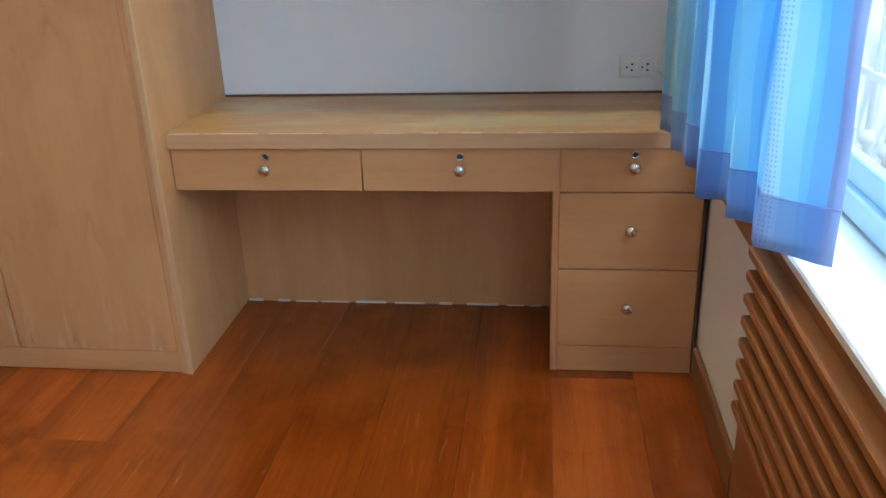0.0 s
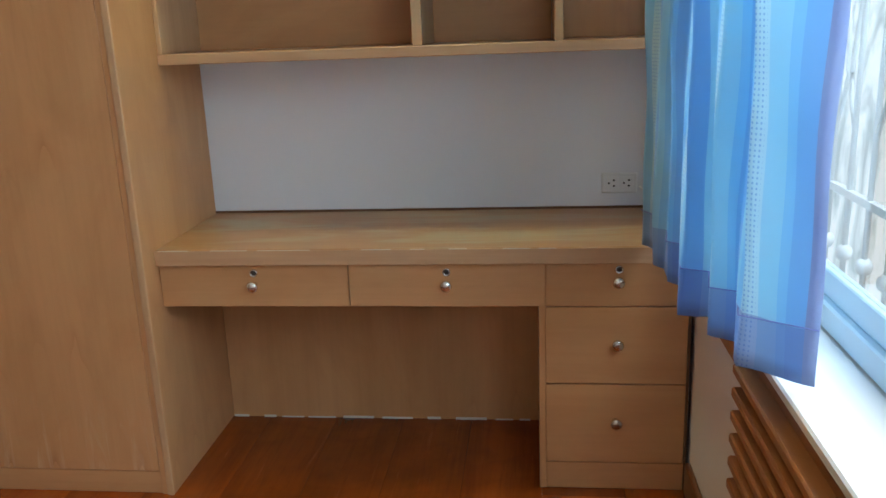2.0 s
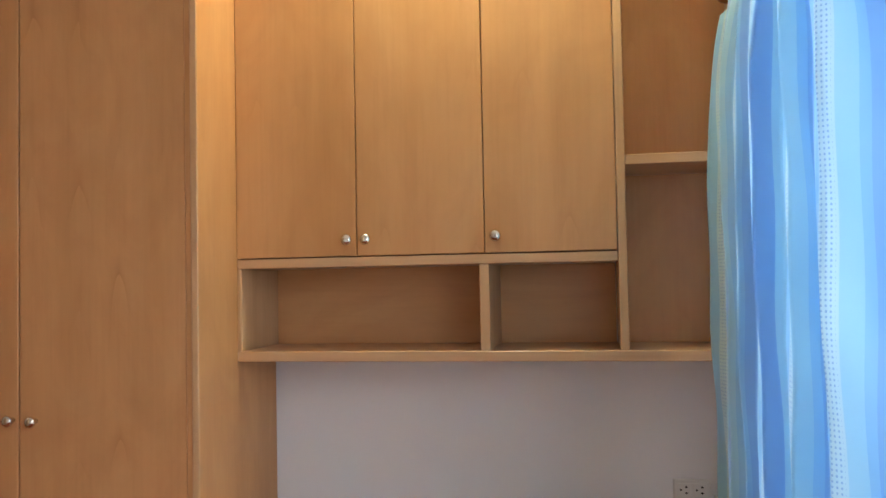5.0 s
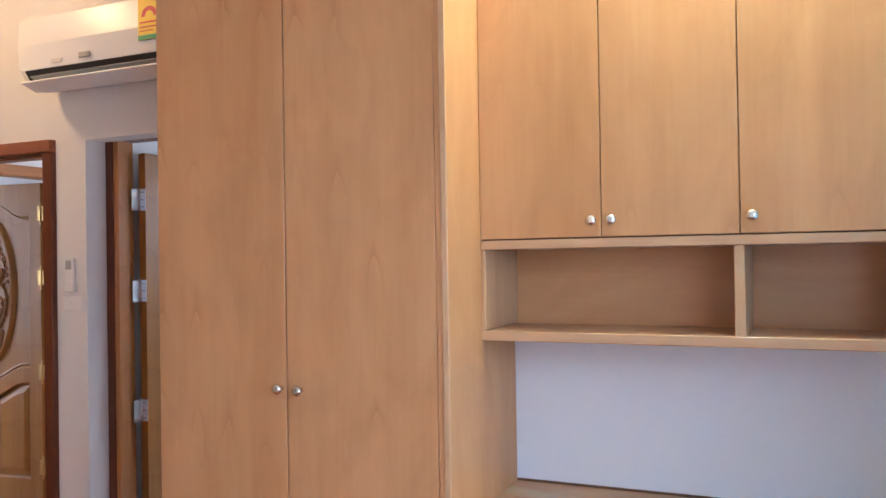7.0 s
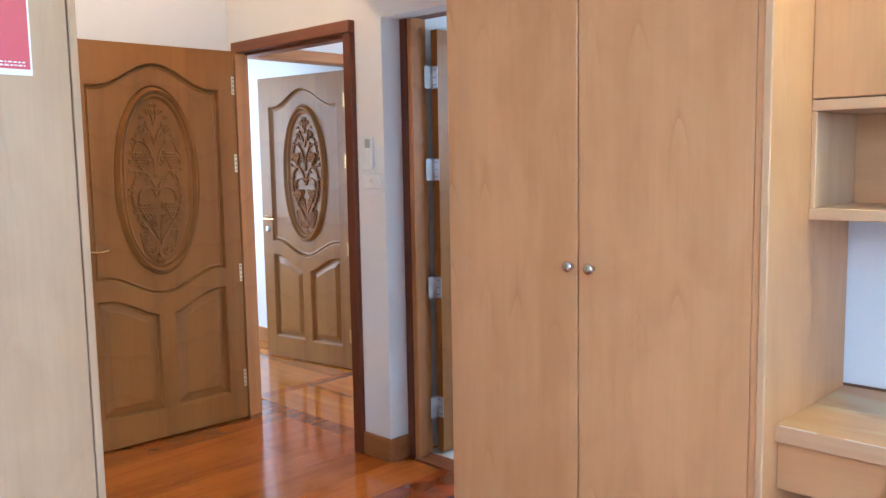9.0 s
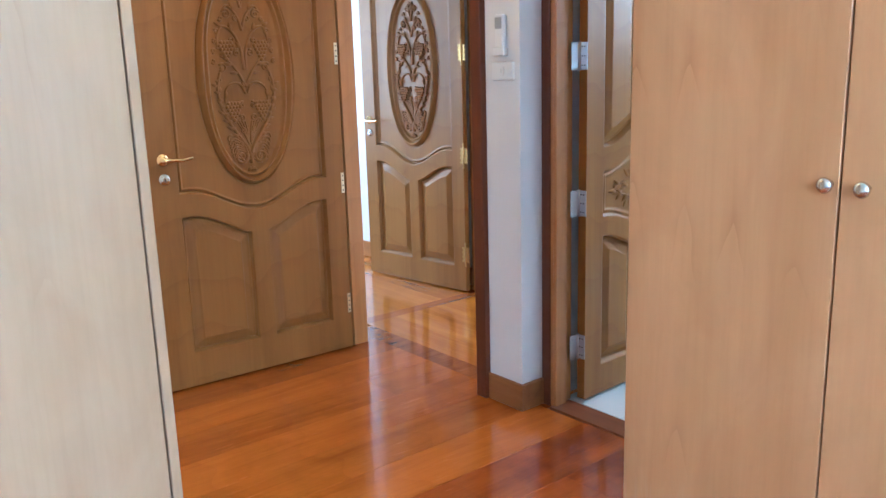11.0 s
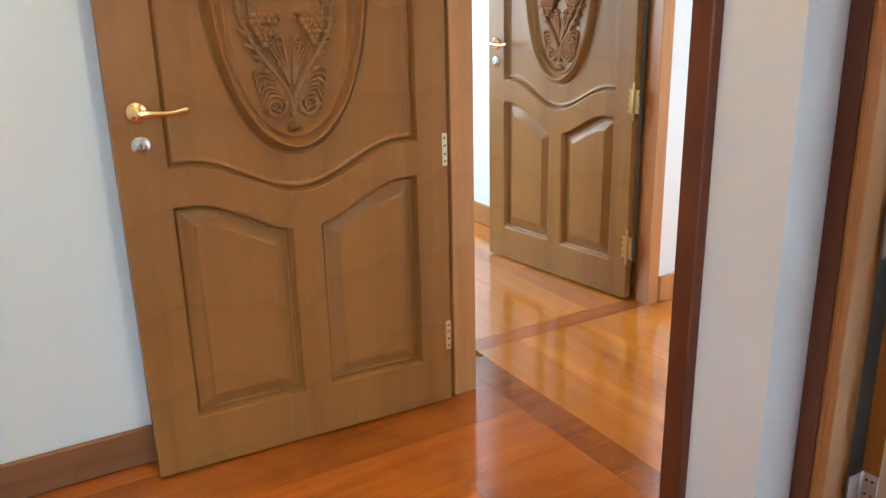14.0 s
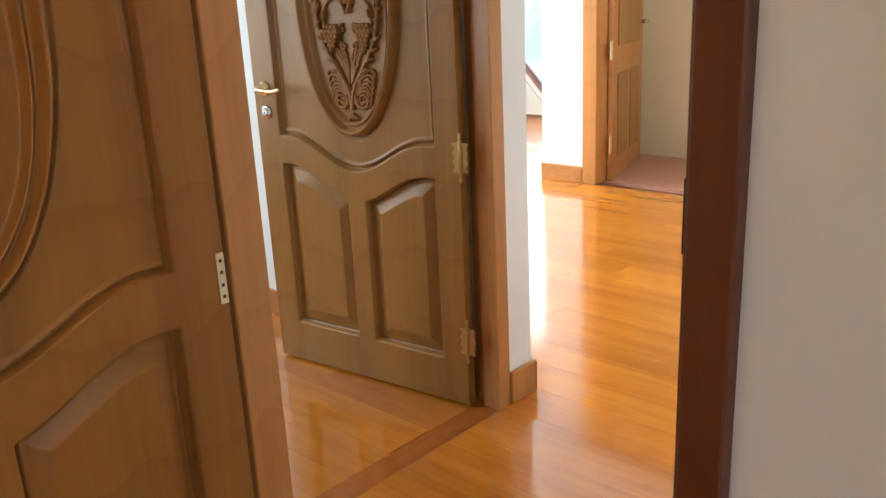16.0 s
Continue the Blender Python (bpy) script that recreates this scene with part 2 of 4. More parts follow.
tile_white = plaster("white_tile", (0.76, 0.78, 0.77), 0.18)
grout = plaster("grout", (0.72, 0.73, 0.72), 0.6)
joint_dark = mat("joint_filler", (0.26, 0.085, 0.02), 0.6)
# darker than the beech, so gaps between fronts carry their shade as colour
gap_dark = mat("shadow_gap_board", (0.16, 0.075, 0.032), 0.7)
alu = mat("powder_coated_aluminium", (0.66, 0.76, 0.82), 0.35)
nickel = mat("brushed_nickel", (0.66, 0.64, 0.60), 0.26, 1.0)
brass = mat("polished_brass", (0.80, 0.62, 0.32), 0.2, 1.0)
brass_pale = mat("pale_brass_plate", (0.84, 0.72, 0.47), 0.3, 1.0)
brass_old = mat("dull_brass", (0.46, 0.30, 0.11), 0.36, 1.0)
steel = mat("zinc_hinge", (0.60, 0.62, 0.64), 0.32, 1.0)
dark_hole = mat("dark_hole", (0.02, 0.018, 0.015), 0.6)
plastic = mat("white_plastic", (0.78, 0.78, 0.76), 0.3)
plastic_g = mat("grey_plastic", (0.36, 0.37, 0.36), 0.35)
plastic_y = mat("yellow_label", (0.85, 0.60, 0.03), 0.4)
plastic_green = mat("green_label", (0.03, 0.30, 0.10), 0.4)
plastic_r = mat("red_label", (0.62, 0.07, 0.05), 0.4)
poster_red = plaster("red_paper", (0.52, 0.075, 0.10), 0.35)
poster_white = mat("white_paper", (0.78, 0.77, 0.75), 0.5)
carpet = plaster("rosy_far_floor", (0.40, 0.20, 0.14), 0.6)
rail_dark = mat("dark_handrail", (0.07, 0.022, 0.018), 0.3, 0.0, 0.2)
bar_white = mat("white_bar_paint", (0.66, 0.67, 0.68), 0.45)

glass = bpy.data.materials.new("clear_glass")
glass.use_nodes = True
gb = glass.node_tree.nodes["Principled BSDF"]
gb.inputs["Transmission Weight"].default_value, gb.inputs["Roughness"].default_value = 1.0, 0.0
gb.inputs["Base Color"].default_value, gb.inputs["IOR"].default_value = (0.93, 0.97, 0.97, 1), 1.45

diffuser = mat("lamp_diffuser", (0.9, 0.86, 0.78), 0.4)
diffuser.node_tree.nodes["Principled BSDF"].inputs["Emission Color"].default_value = (1.0, 0.75, 0.5, 1)
diffuser.node_tree.nodes["Principled BSDF"].inputs["Emission Strength"].default_value = 4.0


def glowing_distance(name, low, high, strength, scale):
    """A plain overexposed distance outside a window."""
    m = bpy.data.materials.new(name)
    m.use_nodes = True
    n, l = m.node_tree.nodes, m.node_tree.links
    b = n["Principled BSDF"]
    b.inputs["Base Color"].default_value = (0, 0, 0, 1)
    b.inputs["Specular IOR Level"].default_value = 0.0
    c = ramp(m, noise_node(m, coords(m, scale), 1.0, 5.0, 0.6, 1.2), [(0.38, low), (0.56, high)])
    l.new(c, b.inputs["Emission Color"])
    b.inputs["Emission Strength"].default_value = strength
    return m


garden_glow = glowing_distance("bleached_garden", (0.45, 0.50, 0.50), (1.0, 1.0, 1.0), 1.5, (2.2, 2.2, 1.1))
stair_glow = glowing_distance("bleached_sky", (0.72, 0.90, 1.0), (0.90, 0.98, 1.0), 1.1, (0.6, 0.6, 0.6))


def cloth(name):
    """Thin striped curtain cloth; u runs in metres across the cloth, v up from the hem."""
    m = bpy.data.materials.new(name)
    m.use_nodes = True
    n, l = m.node_tree.nodes, m.node_tree.links
    b = n["Principled BSDF"]
    uv, sep = n.new("ShaderNodeUVMap"), n.new("ShaderNodeSeparateXYZ")
    l.new(uv.outputs[0], sep.inputs[0])

    def math_node(op, a, c=0.0):
        x = n.new("ShaderNodeMath")
        x.operation = op
        for sock, v in ((x.inputs[0], a), (x.inputs[1], c)):
            if isinstance(v, (int, float)):
                sock.default_value = v
            else:
                l.new(v, sock)
        return x.outputs[0]
    band = math_node("FRACT", math_node("DIVIDE", sep.outputs[0], 0.21))
    r = n.new("ShaderNodeValToRGB")
    r.color_ramp.interpolation = "CONSTANT"
    pale, mid, deep, dotted = (0.46, 0.75, 0.90), (0.37, 0.68, 0.90), (0.32, 0.59, 0.86), (0.62, 0.82, 0.91)
    stops = [(0.0, mid), (0.20, dotted), (0.42, pale), (0.58, mid), (0.66, deep), (0.86, pale)]
    e = r.color_ramp.elements
    while len(e) < len(stops):
        e.new(0.5)
    for k, (p, c) in enumerate(stops):
        e[k].position, e[k].color = p, (*c, 1)
    l.new(band, r.inputs[0])
    # dots of the dotted bands
    du = math_node("SUBTRACT", math_node("FRACT", math_node("MULTIPLY", sep.outputs[0], 140.0)), 0.5)
    row = math_node("MULTIPLY", sep.outputs[1], 115.0)
    dv = math_node("SUBTRACT", math_node("FRACT", row), 0.5)
    dot = math_node("LESS_THAN", math_node("ADD", math_node("MULTIPLY", du, du), math_node("MULTIPLY", dv, dv)), 0.055)
    inband = math_node("MULTIPLY", math_node("GREATER_THAN", band, 0.22), math_node("LESS_THAN", band, 0.40))
    col = blend(m, "MIX", math_node("MULTIPLY", math_node("MULTIPLY", dot, inband), 0.7), r.outputs[0], (0.24, 0.46, 0.74))
    # the lilac hem and the lilac outer border
    hem = math_node("LESS_THAN", sep.outputs[1], 0.095)
    hemcol = blend(m, "MIX", 0.5, col, (0.24, 0.30, 0.60))
    col = blend(m, "MIX", hem, col, hemcol)
    border = math_node("GREATER_THAN", sep.outputs[0], CLOTH_WIDTH - 0.022)
    col = blend(m, "MIX", border, col, (0.36, 0.44, 0.66))
    weave = noise_node(m, coords(m, (300, 300, 300)), 1.0, 2.0)
    soft = noise_node(m, coords(m, (5, 5, 2.5)), 1.0, 3.0)
    col = blend(m, "MULTIPLY", 0.5, col, ramp(m, soft, [(0.3, (0.82, 0.86, 0.92)), (0.65, (1, 1, 1))]))
    l.new(col, b.inputs["Base Color"])
    b.inputs["Roughness"].default_value = 0.6
    b.inputs["Sheen Weight"].default_value = 0.3
    bump(m, weave, 0.15, 0.001)
    tr, mix = n.new("ShaderNodeBsdfTranslucent"), n.new("ShaderNodeMixShader")
    l.new(col, tr.inputs["Color"])
    mix.inputs[0].default_value = 0.5
    l.new(b.outputs[0], mix.inputs[1])
    l.new(tr.outputs[0], mix.inputs[2])
    l.new(mix.outputs[0], n["Material Output"].inputs["Surface"])
    return m


# ---- building helpers ----
ORIGIN = {}


def thing(name, at, label, category, group="", kind=""):
    """An Empty at the base of a thing; its parts are built in world coordinates."""
    ob = new(name)
    ob.location = at
    ob.empty_display_size = 0.05
    ORIGIN[ob.name] = Vector(at)
    return tagged(ob, label, category, group, kind)


def finish(name, bm, material, smooth=False):
    me = bpy.data.meshes.new(name)
    bm.normal_update()
    bm.to_mesh(me)
    bm.free()
    me.materials.append(material)
    if smooth:
        me.shade_smooth()
    return me


def part(name, bm, material, parent, label="", smooth=False):
    org = ORIGIN[parent.name]
    bmesh.ops.translate(bm, verts=bm.verts, vec=-org)
    ob = new(name, finish(name, bm, material, smooth))
    ob.parent = parent
    ORIGIN[ob.name] = org
    return tagged(ob, label)


def solid(name, bm, material, label="", category="", group="", kind="", smooth=False):
    """A top-level mesh in world coordinates."""
    ob = new(name, finish(name, bm, material, smooth))
    ORIGIN[ob.name] = Vector((0, 0, 0))
    return tagged(ob, label, category, group, kind)


def shared(name, me, parent, m, label=""):
    """A part that shares its mesh with its likes; m is its pose in the world."""
    ob = new(name, me)
    ob.parent = parent
    ob.matrix_basis = Matrix.Translation(-ORIGIN[parent.name]) @ m
    ORIGIN[ob.name] = ORIGIN[parent.name]
    return tagged(ob, label)


def box(bm, x0, x1, y0, y1, z0, z1, bevel=0.0, m=None):
    r = bmesh.ops.create_cube(bm, size=1.0)
    vs = r["verts"]
    for v in vs:
        v.co = Vector(((x0 + x1) / 2 + v.co.x * (x1 - x0), (y0 + y1) / 2 + v.co.y * (y1 - y0), (z0 + z1) / 2 + v.co.z * (z1 - z0)))
    made = list(vs)
    if bevel:
        es = list({e for v in vs for e in v.link_edges})
        out = bmesh.ops.bevel(bm, geom=es, offset=bevel, segments=1, affect="EDGES", profile=0.5)
        made = list({v for f in out["faces"] for v in f.verts} | {v for v in vs if v.is_valid})
    if m is not None:
        bmesh.ops.transform(bm, matrix=m, verts=made)
    return bm


def boxes(*rows, bevel=0.0):
    bm = bmesh.new()
    for r in rows:
        box(bm, *r, bevel=bevel)
    return bm


def one(*r, bevel=0.002):
    return box(bmesh.new(), *r, bevel=bevel)


def lathe(bm, profile, m, steps=20):
    """Turns (radius, height) pairs round the local z axis."""
    rings = []
    for rad, h in profile:
        rings.append([bm.verts.new(m @ Vector((rad * math.cos(2 * math.pi * k / steps), rad * math.sin(2 * math.pi * k / steps), h))) for k in range(steps)])
    for a, b in zip(rings, rings[1:]):
        for k in range(steps):
            bm.faces.new((a[k], a[(k + 1) % steps], b[(k + 1) % steps], b[k]))
    bm.faces.new(list(reversed(rings[0])))
    bm.faces.new(rings[-1])
    return bm


def tube(bm, points, radii, steps=7, flat=1.0, up=Vector((0, 0, 1))):
    """A tapering tube along points; flat squeezes it along up."""
    pts = [Vector(p) for p in points]
    rings = []
    for k, p in enumerate(pts):
        d = (pts[min(k + 1, len(pts) - 1)] - pts[max(k - 1, 0)]).normalized()
        side = d.cross(up)
        side = side.normalized() if side.length > 1e-6 else Vector((1, 0, 0))
        nor = side.cross(d).normalized()
        r = radii[k] if isinstance(radii, (list, tuple)) else radii
        rings.append([bm.verts.new(p + side * (r * math.cos(2 * math.pi * j / steps)) + nor * (r * flat * math.sin(2 * math.pi * j / steps))) for j in range(steps)])
    for a, b in zip(rings, rings[1:]):
        for j in range(steps):
            bm.faces.new((a[j], a[(j + 1) % steps], b[(j + 1) % steps], b[j]))
    bm.faces.new(list(reversed(rings[0])))
    bm.faces.new(rings[-1])
    return bm


def smooth_line(ctrl, n=16):
    """Points of a smooth curve through the control points."""
    pts = [Vector(p) for p in ctrl]
    out = []
    for i in range(len(pts) - 1):
        p0, p1, p2, p3 = pts[max(i - 1, 0)], pts[i], pts[i + 1], pts[min(i + 2, len(pts) - 1)]
        for k in range(n):
            t = k / n
            out.append(0.5 * ((2 * p1) + (p2 - p0) * t + (2 * p0 - 5 * p1 + 4 * p2 - p3) * t * t + (3 * p1 - p0 - 3 * p2 + p3) * t ** 3))
    out.append(pts[-1])
    return out


FACE_ROOM = pose(0, 0, 0, 90, 0, 0)      # local z towards -y


# ---- structure ----
CEIL = 3.0
S = "structure"


def wall(name, *rows, material=None, label="plain white painted plaster wall"):
    return solid(name, boxes(*rows), material or wall_white, label, "wall", kind=S)


floor = solid("floor", boxes((-8.3, 1.2, -3.6, 7.4, -0.16, -0.022)), joint_dark, "varnished red-brown hardwood plank floor", "floor", kind=S)
solid("ceiling", boxes((-8.3, 1.2, -3.6, 7.4, CEIL, CEIL + 0.12)), ceil_white, "white painted flat ceiling", "ceiling", kind=S)
# desk wall, window wall, walls behind
wall("wall_desk", (-1.66, 1.2, 0.475, 0.60, 0, CEIL), material=wall_desk_white, label="pale grey-white wall behind the desk")
wall("wall_window", (0.955, 1.17, -0.30 + 0.0, 0.475, 0, CEIL), (0.955, 1.17, -3.5, -0.30, 0, 0.70), (0.955, 1.17, -3.5, -0.30, 2.25, CEIL), (0.955, 1.17, -3.5, -3.2, 0.70, 2.25), label="white wall with a wide window opening")
wall("wall_behind", (-2.6, 0.955, -3.6, -3.5, 0, CEIL))
wall("wall_closet_side", (-2.64, -2.54, -3.5, -1.24, 0, CEIL))
wall("wall_entrance_south", (-3.82, -2.64, -1.34, -1.24, 0, CEIL))
wall("wall_entrance_left", (-3.94, -3.82, -1.34, 0.475, 0, CEIL), label="white wall beside the open entrance door")
# entrance wall with the doorway, and the recess of the bathroom door
wall("wall_entrance", (-3.94, -3.735, 0.475, 0.53, 0, CEIL), (-3.735, -2.735, 0.475, 0.53, 2.05, CEIL), label="white wall above the entrance door")
wall("wall_pillar", (-2.735, -2.552, 0.475, 0.71, 0, CEIL), label="white pillar between the two doorways")
wall("wall_bathroom_door", (-2.552, -1.60, 0.475, 0.59, 2.045, CEIL), (-2.552, -1.60, 0.59, 0.70, 2.10, CEIL), label="white wall above the bathroom door")
wall("wall_bathroom_jamb", (-1.72, -1.60, 0.59, 0.70, 0, 2.10), label="white wall beside the bathroom door")
# hall
wall("wall_second_door", (-4.03, -3.925, 0.53, 0.60, 0, CEIL), (-4.03, -3.925, 0.60, 1.545, 2.08, CEIL), (-4.03, -3.925, 1.548, 1.672, 0, CEIL))
wall("wall_second_room_north", (-6.6, -4.03, 1.60, 1.672, 0, CEIL))
wall("wall_second_room_south", (-6.6, -3.94, -1.46, -1.34, 0, CEIL))
wall("wall_second_room_west", (-6.6, -6.5, -1.34, -1.05, 0, CEIL), (-6.6, -6.5, 0.85, 1.60, 0, CEIL), (-6.6, -6.5, -1.05, 0.85, 0, 0.75), (-6.6, -6.5, -1.05, 0.85, 2.25, CEIL))
wall("wall_hall_right", (-2.64, -2.552, 0.71, 4.42, 0, CEIL))
wall("wall_far", (-5.85, -5.50, 4.42, 4.54, 0, CEIL), (-5.50, -4.53, 4.42, 4.54, 2.08, CEIL), (-4.53, -2.55, 4.42, 4.54, 0, CEIL))
wall("wall_far_room", (-5.79, -3.6, 5.52, 5.62, 0, CEIL), (-5.79, -5.70, 4.54, 5.52, 0, CEIL), (-3.7, -3.6, 4.54, 4.8, 0, CEIL), (-3.7, -3.6, 4.8, 5.52, 0, 0.9), (-3.7, -3.6, 4.8, 5.52, 2.3, CEIL), material=wall_cream, label="cream wall of the far room")
wall("wall_stair", (-8.3, -5.79, 7.0, 7.1, 0, 0.5), (-8.3, -5.79, 7.0, 7.1, 2.6, CEIL), (-8.3, -8.2, 7.0, 7.1, 0.5, 2.6), (-5.95, -5.79, 7.0, 7.1, 0.5, 2.6), (-5.79, -5.70, 5.62, 7.1, 0, CEIL), (-8.3, -8.2, 1.6, 2.0, 0, CEIL), (-8.3, -8.2, 4.6, 7.1, 0, CEIL), (-8.3, -8.2, 2.0, 4.6, 0, 0.4), (-8.3, -8.2, 2.0, 4.6, 2.5, CEIL))
# bathroom
wall("wall_bathroom", (-2.552, -0.9, 2.55, 2.65, 0, 1.5), (-2.552, -2.0, 2.55, 2.65, 1.5, 2.2), (-1.4, -0.9, 2.55, 2.65, 1.5, 2.2), (-2.552, -0.9, 2.55, 2.65, 2.2, CEIL), (-1.0, -0.9, 0.70, 2.55, 0, CEIL), label="white tiled bathroom wall", material=tile_white)
solid("far_room_floor", boxes((-5.70, -3.7, 4.54, 5.52, -0.02, 0.004)), carpet, "rosy matte floor of the far room", "floor", kind=S)
bath_floor = solid("bathroom_floor", boxes((-2.552, -1.0, 0.68, 2.55, -0.02, -0.006)), grout, "glossy white tiled bathroom floor", "floor", kind=S)


def skirting(name, *rows, material=teak_y, label="stained wooden skirting board with a rounded top"):
    return solid(name, boxes(*rows, bevel=0.005), material, label, "skirting board", kind=S)


skirting("baseboard_entrance_left", (-3.82, -3.803, -1.24, 0.475, 0, 0.112))
skirting("baseboard_pillar", (-2.735, -2.537, 0.460, 0.475, 0, 0.112), (-2.552, -2.537, 0.475, 0.59, 0, 0.112), material=teak_h)
skirting("baseboard_window", (0.938, 0.955, -0.554, -0.012, 0, 0.10))
skirting("baseboard_hall_end", (-3.925, -3.908, 1.549, 1.688, 0, 0.112), (-4.03, -3.908, 1.672, 1.688, 0, 0.112), material=honey_v)
skirting("baseboard_second_room", (-6.5, -4.02, 1.584, 1.60, 0, 0.112), material=honey_y)
skirting("baseboard_far", (-5.86, -5.512, 4.404, 4.42, 0, 0.115), material=honey_y)
solid("worktop_joint_strip", boxes((-0.565, 0.95, 0.470, 0.4752, 0.733, 0.741)), gap_dark, "dark joint between worktop and wall", "trim", kind=S)

# window: frame, panes, sill, bars, bright garden
win = thing("window_1", (1.11, -1.75, 0.72), "pale blue-white aluminium sliding window", "window", kind=S)
part("outer_frame", boxes((1.08, 1.16, -3.2, -0.30, 0.722, 0.775), (1.08, 1.16, -3.2, -0.30, 2.2, 2.25), (1.08, 1.16, -0.345, -0.30, 0.775, 2.2), (1.08, 1.16, -3.2, -3.15, 0.775, 2.2), bevel=0.004), alu, win)
for k, (ya, yb, xo) in enumerate(((-1.28, -0.345, 1.095), (-2.22, -1.22, 1.125), (-3.15, -2.16, 1.095))):
    sash = part("sash", boxes((xo, xo + 0.03, ya, yb, 0.775, 0.83), (xo, xo + 0.03, ya, yb, 2.14, 2.2), (xo, xo + 0.03, ya, ya + 0.055, 0.83, 2.14), (xo, xo + 0.03, yb - 0.055, yb, 0.83, 2.14), bevel=0.003), alu, win)
    pane = part("pane", one(xo + 0.012, xo + 0.018, ya + 0.055, yb - 0.055, 0.83, 2.14, bevel=0), glass, sash, "clear glass pane")
    pane.visible_shadow = False
solid("window_sill", one(0.925, 1.08, -3.3, -0.30, 0.70, 0.722, bevel=0.004), sill_stone, "pale stone window sill with a worn edge", "window sill", kind=S)

grille = thing("window_bars", (1.27, -1.75, 0.70), "white painted wrought iron window bars with ornaments", "window bars")
bm = bmesh.new()
for k in range(26):
    y = -0.03 - 0.125 * k
    tube(bm, [(1.27, y, 0.66), (1.27, y, 2.3)], 0.007, 6)
tagged(part("upright_bars", bm, bar_white, grille, smooth=True), kind="stuff")
for z in (0.90, 1.40, 1.98):
    part("cross_bar", boxes((1.262, 1.278, -3.3, 0.1, z - 0.009, z + 0.009)), bar_white, grille)
bm = bmesh.new()
for k in range(26):
    y = -0.03 - 0.125 * k
    for z in (1.40, 0.755):
        bmesh.ops.create_uvsphere(bm, u_segments=8, v_segments=6, radius=0.021, matrix=pose(1.27, y, z))
    s = 1 if k % 2 else -1
    tube(bm, smooth_line([(1.27, y, 1.05), (1.27, y + s * 0.05, 1.16), (1.27, y + s * 0.03, 1.30), (1.27, y, 1.38)], 5), 0.006, 5)
    tube(bm, smooth_line([(1.27, y, 1.42), (1.27, y + s * 0.045, 1.52), (1.27, y + s * 0.02, 1.66), (1.27, y, 1.75)], 5), 0.006, 5)
tagged(part("ornaments", bm, bar_white, grille, smooth=True), kind="stuff")
for y in (-3.28, 0.08):
    for z in (0.90, 1.98):
        part("bracket", one(1.168, 1.268, y - 0.01, y + 0.01, z - 0.008, z + 0.008), bar_white, grille)
solid("backdrop_garden", boxes((3.2, 3.25, -9, 8, -3, 7)), garden_glow, "bleached bright garden outside the window", "backdrop", kind="structure")
solid("backdrop_stair_sky", boxes((-10.5, -4, 9.0, 9.05, -3, 7)), stair_glow, "bleached bright sky outside the stair window", "backdrop", kind="structure")

# slatted wooden cover below the sill
cover = thing("slatted_cover", (0.93, -1.9, 0.0), "stained wooden louvred cover panel below the window", "wall panel")
part("top_rail", one(0.939, 0.953, -3.4, -0.012, 0.607, 0.699, bevel=0.003), slat_y, cover)
part("lower_panel", one(0.925, 0.953, -3.4, -0.615, 0.002, 0.272, bevel=0.003), slat_y, cover)
part("backing", one(0.945, 0.954, -3.4, -0.612, 0.273, 0.606, bevel=0), slat_y, cover)
bm = bmesh.new()
profile = [(0.9385, 0.0), (0.908, 0.0), (0.904, -0.004), (0.904, -0.018), (0.908, -0.022), (0.9385, -0.044)]
ring = [[bm.verts.new((x, y, z)) for x, z in profile] for y in (-3.4, -0.630)]
for j in range(6):
    bm.faces.new((ring[0][j], ring[0][(j + 1) % 6], ring[1][(j + 1) % 6], ring[1][j]))
bm.faces.new(ring[0]), bm.faces.new(list(reversed(ring[1])))
bmesh.ops.recalc_face_normals(bm, faces=bm.faces)
SLAT = finish("slat", bm, slat_y)
for k in range(8):
    shared("slat", SLAT, cover, pose(0, 0, 0.315 + 0.050 * k))

# ---- curtain ----
CURTAIN = [(0.800, -0.02), (0.826, -0.09), (0.808, -0.20), (0.833, -0.246), (0.815, -0.34), (0.844, -0.369), (0.812, -0.555), (0.862, -0.579), (0.842, -0.679), (0.889, -0.705), (0.860, -0.829), (0.966, -0.904)]
rnd = random.Random(5)
line = []
for (xa, ya), (xb, yb) in zip(CURTAIN, CURTAIN[1:]):
    for k in range(8):
        line.append((xa + (xb - xa) * k / 8, ya + (yb - ya) * k / 8))
line.append(CURTAIN[-1])
arc = [0.0]
for a, b in zip(line, line[1:]):
    arc.append(arc[-1] + math.dist(a, b))
CLOTH_WIDTH = arc[-1]
curtain_mat = cloth("striped_curtain_cloth")
curtain = thing("curtain", (0.85, -0.45, 0.742), "light blue striped and dotted curtain with a lilac hem", "curtain")
bm = bmesh.new()
uvl = bm.loops.layers.uv.new("UVMap")
TOP, HEM, ROWS = 2.12, 0.742, 44
grid = []
for r in range(ROWS + 1):
    v = r / ROWS
    z = HEM + (TOP - HEM) * v
    pinch = max(0.0, (v - 0.80) / 0.20) ** 1.6
    row = []
    for (x, y), s in zip(line, arc):
        wob = 0.004 * math.sin(9 * v + 21 * s) + 0.003 * math.sin(23 * v + 40 * s + 1.3)
        xx = x * (1 - 0.55 * pinch) + 0.865 * 0.55 * pinch + wob
        yy = y + (-0.46 - y) * 0.10 * pinch + wob * 0.6
        row.append(bm.verts.new((xx, yy, z + 0.003 * math.sin(30 * s) * (1 - v))))
    grid.append(row)
